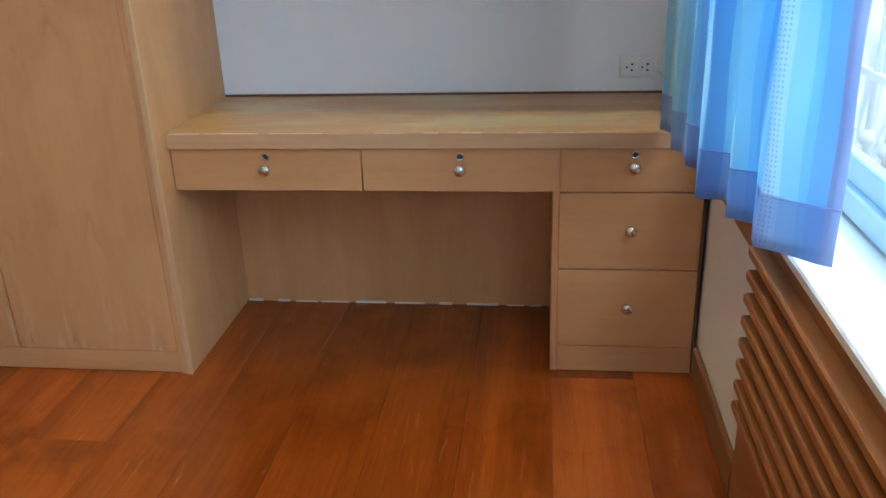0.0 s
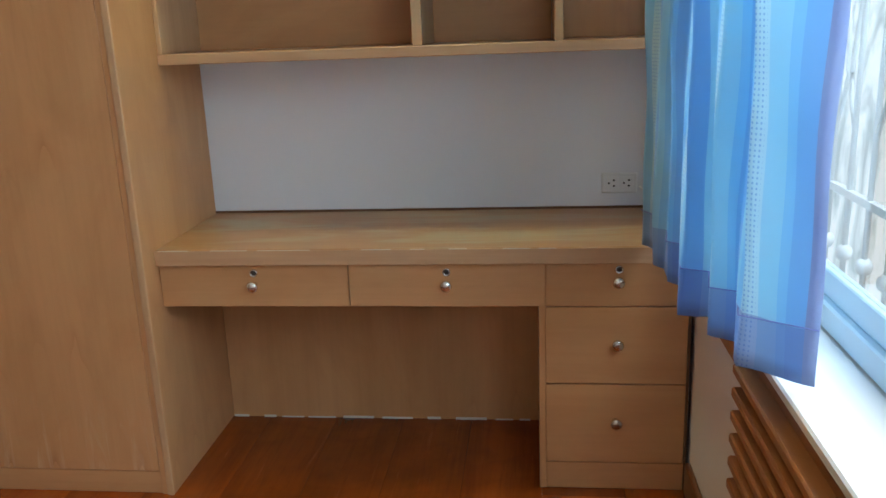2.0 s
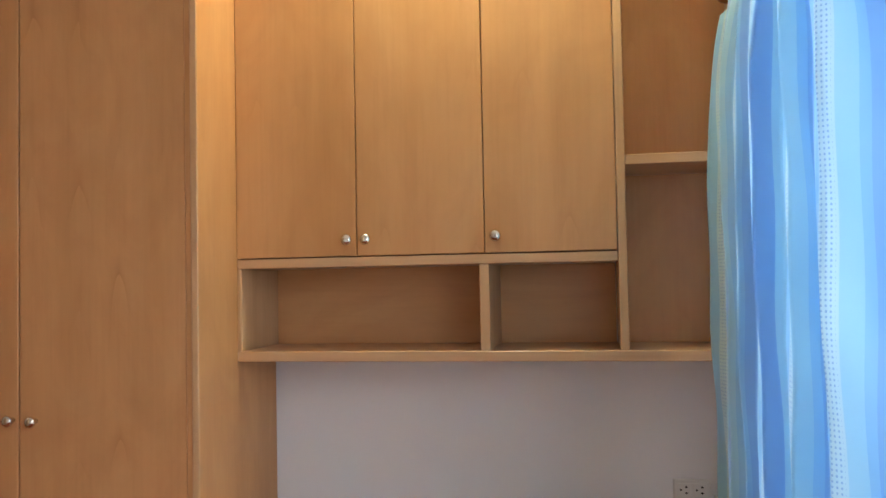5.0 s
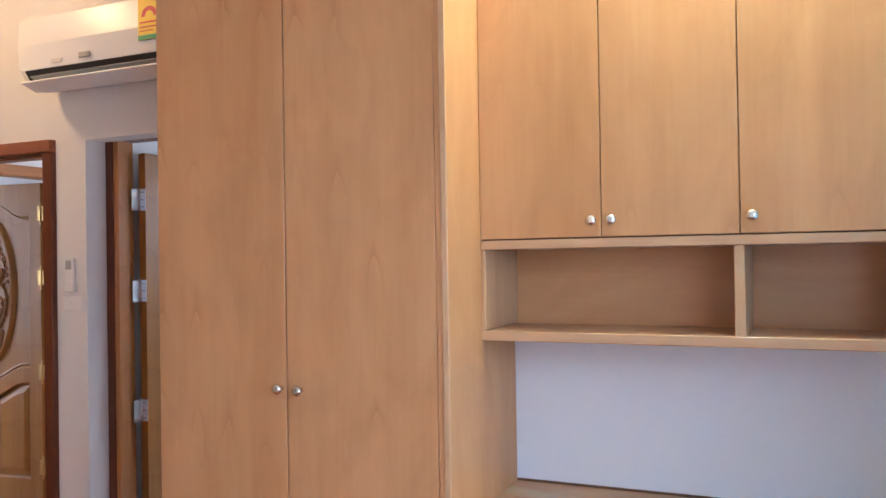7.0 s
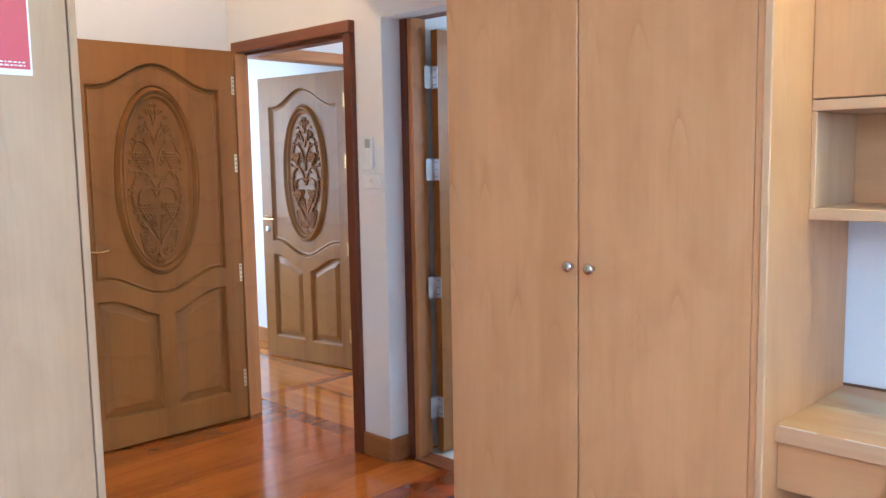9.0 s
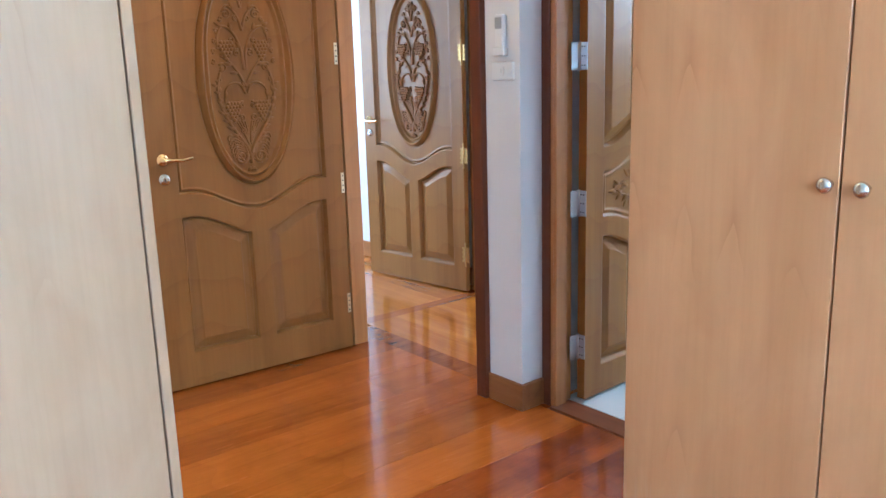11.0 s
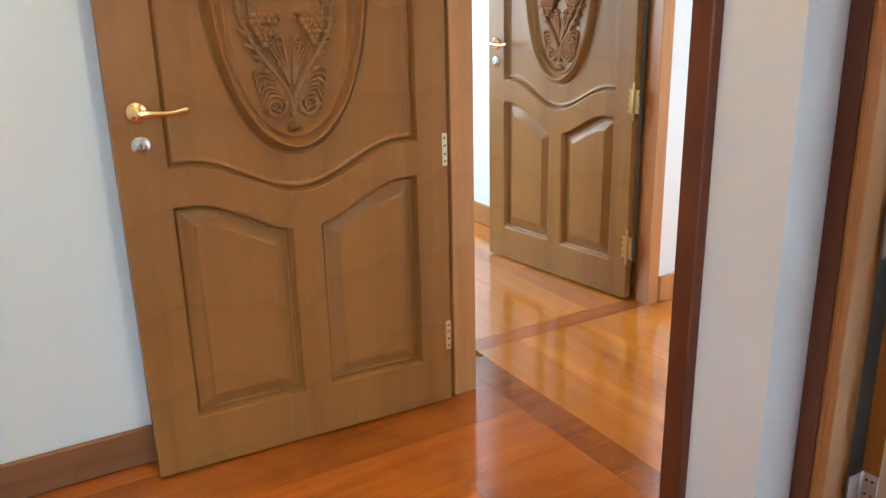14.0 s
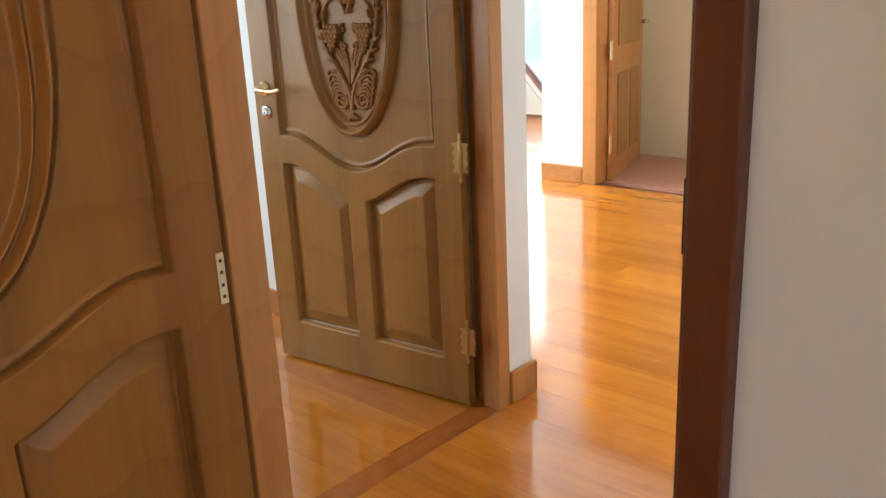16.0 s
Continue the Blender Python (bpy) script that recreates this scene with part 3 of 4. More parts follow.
for r in range(ROWS):
    for c in range(len(line) - 1):
        f = bm.faces.new((grid[r][c], grid[r][c + 1], grid[r + 1][c + 1], grid[r + 1][c]))
        for lp, (rr, cc) in zip(f.loops, ((r, c), (r, c + 1), (r + 1, c + 1), (r + 1, c))):
            lp[uvl].uv = (arc[cc], (TOP - HEM) * rr / ROWS)
ob = part("cloth", bm, curtain_mat, curtain, smooth=True)
hem = part("hem_stitching", tube(bmesh.new(), [(x - 0.002, y - 0.001, HEM + 0.095) for x, y in line], 0.0012, 4), mat("lilac_thread", (0.25, 0.28, 0.60), 0.7), curtain)
sol = ob.modifiers.new("thickness", "SOLIDIFY")
sol.thickness = 0.0015
rod = thing("curtain_rod", (0.865, -1.0, 2.2), "brown wooden curtain rod with a ball finial", "curtain rod")
part("pole", tube(bmesh.new(), [(0.865, -0.02, 2.2), (0.865, -3.3, 2.2)], 0.014, 12), teak_y, rod, smooth=True)
bm = bmesh.new()
bmesh.ops.create_uvsphere(bm, u_segments=16, v_segments=10, radius=0.03, matrix=pose(0.865, 0.005, 2.2))
part("finial", bm, teak_p, rod, smooth=True)
for y in (-0.10, -3.2):
    part("bracket", one(0.86, 0.955, y - 0.008, y + 0.008, 2.17, 2.19), teak_h, rod)
for k in range(9):
    part("ring", tube(bmesh.new(), [(0.865 + 0.024 * math.cos(a), -0.10 - 0.085 * k, 2.185 + 0.028 * math.sin(a)) for a in [math.pi * 2 * j / 14 for j in range(15)]], 0.003, 5, up=Vector((0, 1, 0))), brass, rod)
bm = bmesh.new()
for k in range(9):
    tube(bm, [(0.865, -0.10 - 0.085 * k, 2.155), (0.865, -0.10 - 0.085 * k, 2.10)], 0.002, 4)
tagged(part("hooks", bm, nickel, curtain), kind="stuff")

# ---- knobs, locks ----
bm = bmesh.new()
lathe(bm, [(0.0075, 0), (0.0075, 0.006), (0.006, 0.012), (0.010, 0.017), (0.0155, 0.021), (0.0165, 0.026), (0.0135, 0.031), (0.006, 0.0335)], Matrix.Identity(4), 18)
KNOB = finish("knob", bm, nickel, True)
bm = bmesh.new()
lathe(bm, [(0.0115, 0), (0.0115, 0.003), (0.0095, 0.0045), (0.008, 0.003)], Matrix.Identity(4), 18)
LOCK = finish("lock", bm, nickel, True)
bm = bmesh.new()
box(bm, -0.0012, 0.0012, -0.0045, 0.0045, 0.003, 0.0055)
lathe(bm, [(0.0058, 0.001), (0.0058, 0.0048)], Matrix.Identity(4), 12)
KEYHOLE = finish("keyhole", bm, dark_hole)


def knob(parent, x, y, z):
    shared("knob", KNOB, parent, Matrix.Translation((x, y, z)) @ FACE_ROOM, "satin nickel knob")


def lock(parent, x, y, z):
    k = shared("lock", LOCK, parent, Matrix.Translation((x, y, z)) @ FACE_ROOM, "small round nickel lock")
    new("keyhole", KEYHOLE).parent = k


# ---- wardrobe ----
wd = thing("wardrobe", (-1.105, 0.2, 0), "tall beech veneer wardrobe with two closed doors", "wardrobe")
part("side_panel", one(-0.590, -0.553, -0.085, 0.47, 0, 2.99), veneer_v, wd)
part("side_panel", one(-1.612, -1.592, -0.056, 0.43, 0, 2.99), veneer_v, wd)
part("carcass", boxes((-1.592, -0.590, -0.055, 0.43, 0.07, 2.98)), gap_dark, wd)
part("plinth", one(-1.592, -0.590, -0.078, -0.058, 0, 0.072), veneer_h, wd)
part("edge_moulding", boxes((-0.572, -0.551, -0.091, -0.085, 0.0, 2.99), bevel=0.0025), edge_v, wd, "pale solid edging strip")
d = part("door", one(-1.613, -1.1075, -0.083, -0.057, 0.076, 2.97), veneer_w, wd)
knob(d, -1.124, -0.083, 1.10)
d = part("door", one(-1.1025, -0.592, -0.083, -0.057, 0.076, 2.97), veneer_w, wd)
knob(d, -1.052, -0.083, 1.098)

# ---- desk ----
top = thing("worktop", (0.19, 0.23, 0.688), "worn beech desktop running wall to wall", "desktop")
part("slab", one(-0.5525, 0.948, -0.012, 0.468, 0.692, 0.735, bevel=0.003), worn_top, top)
part("front_lip", one(-0.5525, 0.948, -0.0165, -0.012, 0.690, 0.734, bevel=0.001), edge_h, top, "pale edging strip, slightly chipped")
bm = bmesh.new()
for k in range(9):
    x = -0.55 + 0.14 * k + rnd.uniform(-0.04, 0.04)
    box(bm, x, x + rnd.uniform(0.03, 0.11), -0.0172, -0.014, 0.7325, 0.7348)
tagged(part("chipped_edge", bm, mat("bare_chip", (0.70, 0.58, 0.40), 0.8), top), kind="stuff")
du = thing("drawer_unit", (0.0, 0.2, 0.56), "two shallow beech drawers hung below the desktop", "drawers")
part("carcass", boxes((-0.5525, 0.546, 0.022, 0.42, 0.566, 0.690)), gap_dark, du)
for xa, xb, kx in ((-0.5515, -0.0015, -0.273), (0.0015, 0.5455, 0.277)):
    d = part("drawer_front", one(xa, xb, 0.0, 0.02, 0.563, 0.6865, bevel=0.0015), veneer_h, du)
    knob(d, kx, 0.0, 0.629)
    lock(d, kx + 0.0, 0.0, 0.663)
ped = thing("drawer_pedestal", (0.745, 0.2, 0), "three-drawer beech pedestal beside the window wall", "drawers")
part("side_panel", one(0.530, 0.549, 0.001, 0.43, 0, 0.690), veneer_v, ped)
part("carcass", boxes((0.549, 0.938, 0.022, 0.43, 0.06, 0.690)), gap_dark, ped)
# thin dark strip: the shade between pedestal and window wall, as colour
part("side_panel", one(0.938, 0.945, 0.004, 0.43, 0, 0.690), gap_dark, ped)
part("plinth", one(0.549, 0.938, 0.004, 0.021, 0, 0.084), veneer_h, ped)
for za, zb, kz in ((0.563, 0.6865, 0.637), (0.333, 0.560, 0.457), (0.0875, 0.3295, 0.22)):
    d = part("drawer_front", one(0.549, 0.936, 0.0, 0.02, za, zb, bevel=0.002), veneer_h, ped)
    knob(d, 0.745, 0.0, kz)
    if za > 0.5:
        lock(d, 0.747, 0.0, 0.668)
mp = thing("modesty_panel", (0, 0.435, 0), "plain beech board closing the knee space", "panel")
part("board", one(-0.5525, 0.530, 0.430, 0.445, 0.0, 0.688, bevel=0.001), veneer_v, mp)
bm = bmesh.new()
x = -0.55
while x < 0.5:
    w = rnd.uniform(0.03, 0.11)
    box(bm, x, min(0.52, x + w), 0.4265, 0.4298, 0.0, rnd.uniform(0.003, 0.008))
    x += w + rnd.uniform(0.015, 0.07)
tagged(part("filler_crumbs", bm, mat("white_filler", (0.7, 0.68, 0.64), 0.8), mp, "broken white filler along the floor"), kind="stuff")

# ---- shelves and cupboards above the desk ----
HY, HB = 0.165, 0.468
cup = thing("wall_cupboard", (0.01, 0.3, 1.519), "three-door beech wall cupboard above the desk", "cupboard")
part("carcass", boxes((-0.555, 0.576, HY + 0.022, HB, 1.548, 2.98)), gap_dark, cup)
part("bottom_rail", one(-0.5525, 0.578, HY - 0.002, HB, 1.519, 1.547), edge_h, cup)
for xa, xb, kx in ((-0.5515, -0.1765, -0.20), (-0.1735, 0.2035, -0.143), (0.2065, 0.577, 0.238)):
    d = part("door", one(xa, xb, HY - 0.003, HY + 0.018, 1.5505, 2.98, bevel=0.0015), veneer_v, cup)
    knob(d, kx, HY - 0.003, 1.598)
sh = thing("open_shelf", (0.01, 0.3, 1.24), "empty open beech shelf with a divider", "shelf")
part("board", one(-0.5525, 0.948, HY - 0.004, HB, 1.240, 1.270), edge_h, sh)
part("divider", one(0.187, 0.2155, HY, HB, 1.2705, 1.5185), edge_v, sh)
part("end_panel", one(-0.5525, -0.539, HY, HB, 1.2705, 1.5185), edge_v, sh)
part("back_board", one(-0.538, 0.577, HB - 0.012, HB, 1.2705, 1.5185, bevel=0), veneer_h, sh)
ts = thing("side_shelf", (0.77, 0.3, 1.271), "tall open beech shelf column beside the curtain", "shelf")
part("upright", one(0.579, 0.604, HY - 0.003, HB, 1.2705, 2.98), edge_v, ts)
part("upright", one(0.928, 0.950, HY - 0.001, HB, 1.2705, 2.98), edge_v, ts)
part("shelf_board", one(0.605, 0.927, HY + 0.002, HB - 0.01, 1.788, 1.816), edge_h, ts)
part("back_board", one(0.605, 0.927, HB - 0.010, HB, 1.2705, 2.98, bevel=0), veneer_v, ts)

# ---- socket ----
so = thing("wall_socket", (0.79, 0.475, 0.815), "white double wall socket above the desk", "socket")
part("plate", one(0.734, 0.847, 0.465, 0.475, 0.783, 0.849, bevel=0.004), plastic, so)
for x in (0.767, 0.814):
    s1 = part("socket_insert", one(x - 0.020, x + 0.020, 0.4625, 0.466, 0.797, 0.836, bevel=0.001), plastic, so)
    holes = bmesh.new()
    for dx, z in ((-0.010, 0.8165), (0.006, 0.8255), (0.006, 0.8075)):
        lathe(holes, [(0.0032, -0.001), (0.0032, 0.001)], Matrix.Translation((x + dx, 0.4622, z)) @ FACE_ROOM, 10)
    for dz in (0.8245, 0.8065):
        box(holes, x + 0.002, x + 0.0105, 0.4612, 0.4632, dz, dz + 0.002)
    part("pin_holes", holes, dark_hole, s1)
cl = thing("cable_clip", (0.86, 0.47, 0.80), "small white hook on the wall beside the socket", "hook")
part("stub", tube(bmesh.new(), smooth_line([(0.856, 0.474, 0.800), (0.858, 0.455, 0.800), (0.866, 0.447, 0.793), (0.872, 0.45, 0.782)], 4), 0.003, 6), plastic, cl, smooth=True)

# ---- pale wardrobe with the red notice ----
c2 = thing("pale_wardrobe", (-2.2, -2.2, 0), "pale beech wardrobe with plain full-height doors", "wardrobe")
part("carcass", boxes((-2.53, -1.982, -3.45, -1.143, 0.0, 2.98)), gap_dark, c2)
part("side_panel", one(-2.53, -1.955, -1.141, -1.120, 0, 2.99), veneer_p, c2)
for k in range(4):
    ya = -1.145 - 0.56 * k
    part("door", one(-1.980, -1.955, ya - 0.556, ya, 0.07, 2.98), veneer_p, c2)
part("plinth", one(-1.980, -1.962, -3.45, -1.143, 0, 0.068), veneer_p, c2)
po = thing("red_notice", (-1.954, -1.39, 1.64), "dark red printed sheet with a white lower border", "poster")
part("sheet", boxes((-1.9545, -1.9535, -1.565, -1.238, 1.640, 1.866)), poster_white, po)
part("red_print", boxes((-1.9534, -1.9528, -1.565, -1.243, 1.655, 1.860), bevel=0), poster_red, po)
bm = bmesh.new()
for r in range(2):
    y = -1.255
    while y > -1.525:
        w = rnd.uniform(0.004, 0.012)
        box(bm, -1.9527, -1.9524, y - w, y, 1.662 + 0.008 * r, 1.6655 + 0.008 * r)
        y -= w + 0.003
part("small_print", bm, poster_white, po)

# ---- air conditioner ----
ac = thing("air_conditioner", (-2.14, 0.4550, 2.25), "white wall-mounted air conditioner with an open flap", "air conditioner")
prof = [(0.4730, 2.268), (0.3650, 2.243), (0.3050, 2.262), (0.2630, 2.32), (0.2530, 2.42), (0.2600, 2.535), (0.2950, 2.56), (0.4730, 2.56)]
bm = bmesh.new()
rows = []
for x, k in ((-2.722, 0.74), (-2.718, 0.84), (-2.708, 0.92), (-2.693, 0.97), (-2.670, 1.0), (-1.74, 1.0)):
    cy, cz = 0.3750, 2.41
    rows.append([bm.verts.new((x, cy + (y - cy) * (k if y < 0.43 else 1), cz + (z - cz) * k)) for y, z in prof])
for a, b in zip(rows, rows[1:]):
    for j in range(len(prof)):
        bm.faces.new((a[j], a[(j + 1) % len(prof)], b[(j + 1) % len(prof)], b[j]))
bm.faces.new(rows[0]), bm.faces.new(list(reversed(rows[-1])))
bmesh.ops.recalc_face_normals(bm, faces=bm.faces)
part("casing", bm, plastic, ac)
part("outlet", box(bmesh.new(), -2.66, -1.76, -0.034, 0.034, -0.004, 0.004, m=pose(0, 0.2815, 2.2890, -54, 0, 0)), dark_hole, ac, "dark air outlet")
part("flap", box(bmesh.new(), -2.672, -1.755, -0.044, 0.044, -0.004, 0.004, bevel=0.002, m=pose(0, 0.2860, 2.2520, -18, 0, 0)), plastic, ac, "open outlet flap")
part("vane", box(bmesh.new(), -2.63, -1.76, -0.016, 0.016, -0.0015, 0.0015, m=pose(0, 0.2720, 2.2820, -30, 0, 0)), plastic_g, ac, "grey inner vane")
part("display", one(-2.34, -2.28, 0.2495, 0.2570, 2.338, 2.358, bevel=0.001), plastic_g, ac, "small grey display window")
part("logo", one(-2.5, -2.44, 0.2540, 0.2575, 2.335, 2.349, bevel=0), mat("pale_logo", (0.62, 0.60, 0.56), 0.4), ac)
lab = part("energy_label", one(-2.015, -1.9, 0.2485, 0.2518, 2.365, 2.53, bevel=0), plastic_y, ac, "yellow and red energy label with a green foot")
part("label_foot", one(-2.015, -1.9, 0.2475, 0.2484, 2.365, 2.383, bevel=0), plastic_green, lab)
bm = bmesh.new()
for k in range(24):
    a0, a1 = math.pi * k / 24, math.pi * (k + 1) / 24
    q = [bm.verts.new((-1.9575 + r * math.cos(a), 0.2478, 2.455 + r * math.sin(a))) for r, a in ((0.022, a0), (0.040, a0), (0.040, a1), (0.022, a1))]
    bm.faces.new(list(reversed(q)))
part("label_dial", bm, plastic_r, lab)
part("label_text", boxes((-2.005, -1.91, 0.2476, 0.2484, 2.430, 2.436), (-2.005, -1.91, 0.2476, 0.2484, 2.412, 2.417), (-2.005, -1.94, 0.2476, 0.2484, 2.398, 2.402)), plastic_r, lab)

# ---- switch and remote ----
sw = thing("light_switch", (-2.634, 0.4750, 1.319), "white light switch plate below a remote control", "switch")
part("plate", one(-2.692, -2.575, 0.4650, 0.4750, 1.284, 1.353, bevel=0.004), plastic, sw)
part("rocker", one(-2.646, -2.624, 0.4615, 0.4665, 1.303, 1.335, bevel=0.002), plastic, sw)
part("rocker_mark", one(-2.636, -2.634, 0.4605, 0.4620, 1.312, 1.327, bevel=0), plastic_g, sw)
rc = thing("remote_control", (-2.637, 0.4650, 1.376), "white remote control in a wall holder", "remote control")
part("body", one(-2.662, -2.614, 0.4520, 0.4745, 1.376, 1.521, bevel=0.006), plastic, rc)
part("screen", one(-2.655, -2.621, 0.4505, 0.4525, 1.470, 1.510, bevel=0), plastic_g, rc, "grey screen")
part("holder", one(-2.667, -2.609, 0.4495, 0.4748, 1.372, 1.405, bevel=0.003), plastic, rc)

# ---- ceiling lamp of the entrance ----
cl2 = thing("ceiling_lamp", (-2.9, -0.38, CEIL), "round warm ceiling lamp of the entrance", "lamp")
part("base", lathe(bmesh.new(), [(0.12, 0), (0.12, 0.03), (0.10, 0.035)], pose(-2.9, -0.38, CEIL, 180, 0, 0), 28), plastic, cl2, smooth=True)
part("diffuser", lathe(bmesh.new(), [(0.10, 0.035), (0.095, 0.06), (0.06, 0.085), (0.01, 0.095)], pose(-2.9, -0.38, CEIL, 180, 0, 0), 28), diffuser, cl2, "opal glass shade", smooth=True)


copy_thing(cl2, pose(0.15, -0.03, CEIL))["label"] = "round warm ceiling lamp above the desk"

# ---- carved doors: local x from the hinges, z up, the carved face at y = 0 ----
def ease(a, b, x):
    t = np.clip((x - a) / (b - a), 0, 1)
    return t * t * (3 - 2 * t)


def swell(u, c, half):
    """1 at the middle, 0 at the ends of a wavy rail."""
    return 0.5 + 0.5 * np.cos(np.pi * np.clip(np.abs(u - c) / half, 0, 1))


def sunk(d, field=-0.008):
    """Profile of a sunk panel by the distance from its edge: moulding, groove, bevel, raised field."""
    h = -0.027 * ease(0.0, 0.004, d) + 0.004 * np.exp(-((d - 0.012) / 0.003) ** 2) - 0.009 * np.exp(-((d - 0.0055) / 0.0026) ** 2)
    bevel = np.clip((d - 0.014) / 0.036, 0, 1)
    return np.where(d > 0, h + (field + 0.023) * bevel + 0.004 * ease(0.050, 0.053, d), 0.0)


def oval_ring(q):
    """Moulded ring round the oval, q = metres inwards of its outer edge."""
    ring = 0.029 * np.exp(-((q - 0.020) / 0.010) ** 2) + 0.014 * np.exp(-((q - 0.046) / 0.006) ** 2) - 0.014 * np.exp(-((q - 0.001) / 0.004) ** 2)
    return ring - 0.006 * ease(0.053, 0.062, q)


def entrance_relief(u, v):
    c = 0.440
    w = swell(u, c, 0.30)
    top, low = 1.785 + 0.115 * w, 0.842 - 0.10 * w
    d = np.minimum(np.minimum(u - 0.095, 0.785 - u), np.minimum((top - v) * 0.93, (v - low) * 0.93))
    h = np.where(d > 0, -0.021 * ease(0, 0.004, d) + 0.007 * np.exp(-((d - 0.015) / 0.004) ** 2) - 0.010 * np.exp(-((d - 0.0055) / 0.0026) ** 2), 0.0)
    a, b = 0.220, 0.471
    r = np.sqrt(((u - c) / a) ** 2 + ((v - 1.317) / b) ** 2)
    q = (1 - r) * np.where(r > 1e-3, np.sqrt((u - c) ** 2 + (v - 1.317) ** 2) / np.maximum(r, 1e-3), a)
    h = np.where(q > -0.006, -0.021 + oval_ring(q), h)
    lt = 0.742 - 0.105 * w
    for ua, ub in ((0.100, 0.397), (0.479, 0.785)):
        d = np.minimum(np.minimum(u - ua, ub - u), np.minimum((lt - v) * 0.93, v - 0.150))
        h = np.where(d > 0, sunk(d), h)
    return h


def bathroom_relief(u, v):
    h = np.zeros_like(u)
    c = 0.375
    w = swell(u, c, 0.25)
    lt = 0.655 - 0.07 * w
    for ua, ub in ((0.105, 0.330), (0.420, 0.645)):
        d = np.minimum(np.minimum(u - ua, ub - u), np.minimum((lt - v) * 0.93, v - 0.125))
        h = np.where(d > 0, sunk(d), h)
        d = np.minimum(np.minimum(u - ua, ub - u), np.minimum(1.86 - v, (v - (1.01 + 0.09 * w)) * 0.93))
        h = np.where(d > 0, sunk(d), h)
    d = np.minimum(np.minimum(u - 0.105, 0.645 - u), np.minimum((0.915 + 0.075 * w - v) * 0.9, (v - 0.735 + 0.05 * w) * 0.9))
    return np.where(d > 0, -0.014 * ease(0, 0.009, d) + 0.006 * np.exp(-((d - 0.018) / 0.006) ** 2), h)


def leaf_mesh(name, width, height, relief, face, step, material):
    """A door leaf: moulded face, edges and plain back."""
    nu, nv = int(width / step) + 1, int(height / step) + 1
    us, vs = np.linspace(0, width, nu), np.linspace(0, height, nv)
    U, V = np.meshgrid(us, vs)
    Hh = relief(U, V)
    verts = [(float(a), float(face * c), float(b)) for a, c, b in zip(U.ravel(), Hh.ravel(), V.ravel())]
    faces = []
    for j in range(nv - 1):
        for i in range(nu - 1):
            k = j * nu + i
            f = (k, k + 1, k + nu + 1, k + nu)
            faces.append(f if face < 0 else f[::-1])
    n = len(verts)
    back = -face * 0.038
    verts += [(0, 0, 0), (width, 0, 0), (width, 0, height), (0, 0, height), (0, back, 0), (width, back, 0), (width, back, height), (0, back, height)]
    for a, b in ((0, 1), (1, 2), (2, 3), (3, 0)):
        faces.append((n + a, n + b, n + 4 + b, n + 4 + a))
    faces.append((n + 4, n + 5, n + 6, n + 7))
    me = bpy.data.meshes.new(name)
    me.from_pydata(verts, [], faces)
    me.materials.append(material)
    me.polygons.foreach_set("use_smooth", [k < len(faces) - 5 for k in range(len(faces))])
    me.update()
    return me


def spiral(cx, cz, r0, turns, start, hand, n=22):
    out = []
    for k in range(n + 1):
        t = k / n
        a = start + hand * turns * 2 * math.pi * t
        out.append((cx + r0 * (1 - 0.82 * t) * math.cos(a), cz + r0 * (1 - 0.82 * t) * math.sin(a)))
    return out


def petal(bm, x, z, ang, length, width, y0, face, lift=0.019):
    """A carved leaf lobe: pointed, domed, with a groove down its middle."""
    ca, sa = math.cos(ang), math.sin(ang)
    rows = []
    for k in range(7):
        t = k / 6
        w = width * math.sin(math.pi * min(1, t * 0.94 + 0.06)) ** 0.8 * (1 - 0.25 * t)
        row = []
        for s, hgt in ((-1, 0.0), (-0.55, 0.85), (0, 0.55), (0.55, 0.85), (1, 0.0)):
            lx, lz = length * t, w * s * 0.5
            hh = lift * hgt * math.sin(math.pi * (0.15 + 0.8 * t))
            row.append(bm.verts.new((x + ca * lx - sa * lz, y0 + face * hh, z + sa * lx + ca * lz)))
        rows.append(row)
    for a, b in zip(rows, rows[1:]):
        for j in range(4):
            f = (a[j], b[j], b[j + 1], a[j + 1])
            bm.faces.new(f[::-1] if face > 0 else f)


def carve_line(bm, pts, r0, r1, y0, face):
    n = len(pts) - 1
    tube(bm, [(x, y0, z) for x, z in pts], [r0 + (r1 - r0) * k / n for k in range(n + 1)], 6, 1.7, Vector((0, 1, 0)))


def pts2(ctrl, n=7):
    return [(p.x, p.y) for p in smooth_line([(a, b, 0) for a, b in ctrl], n)]


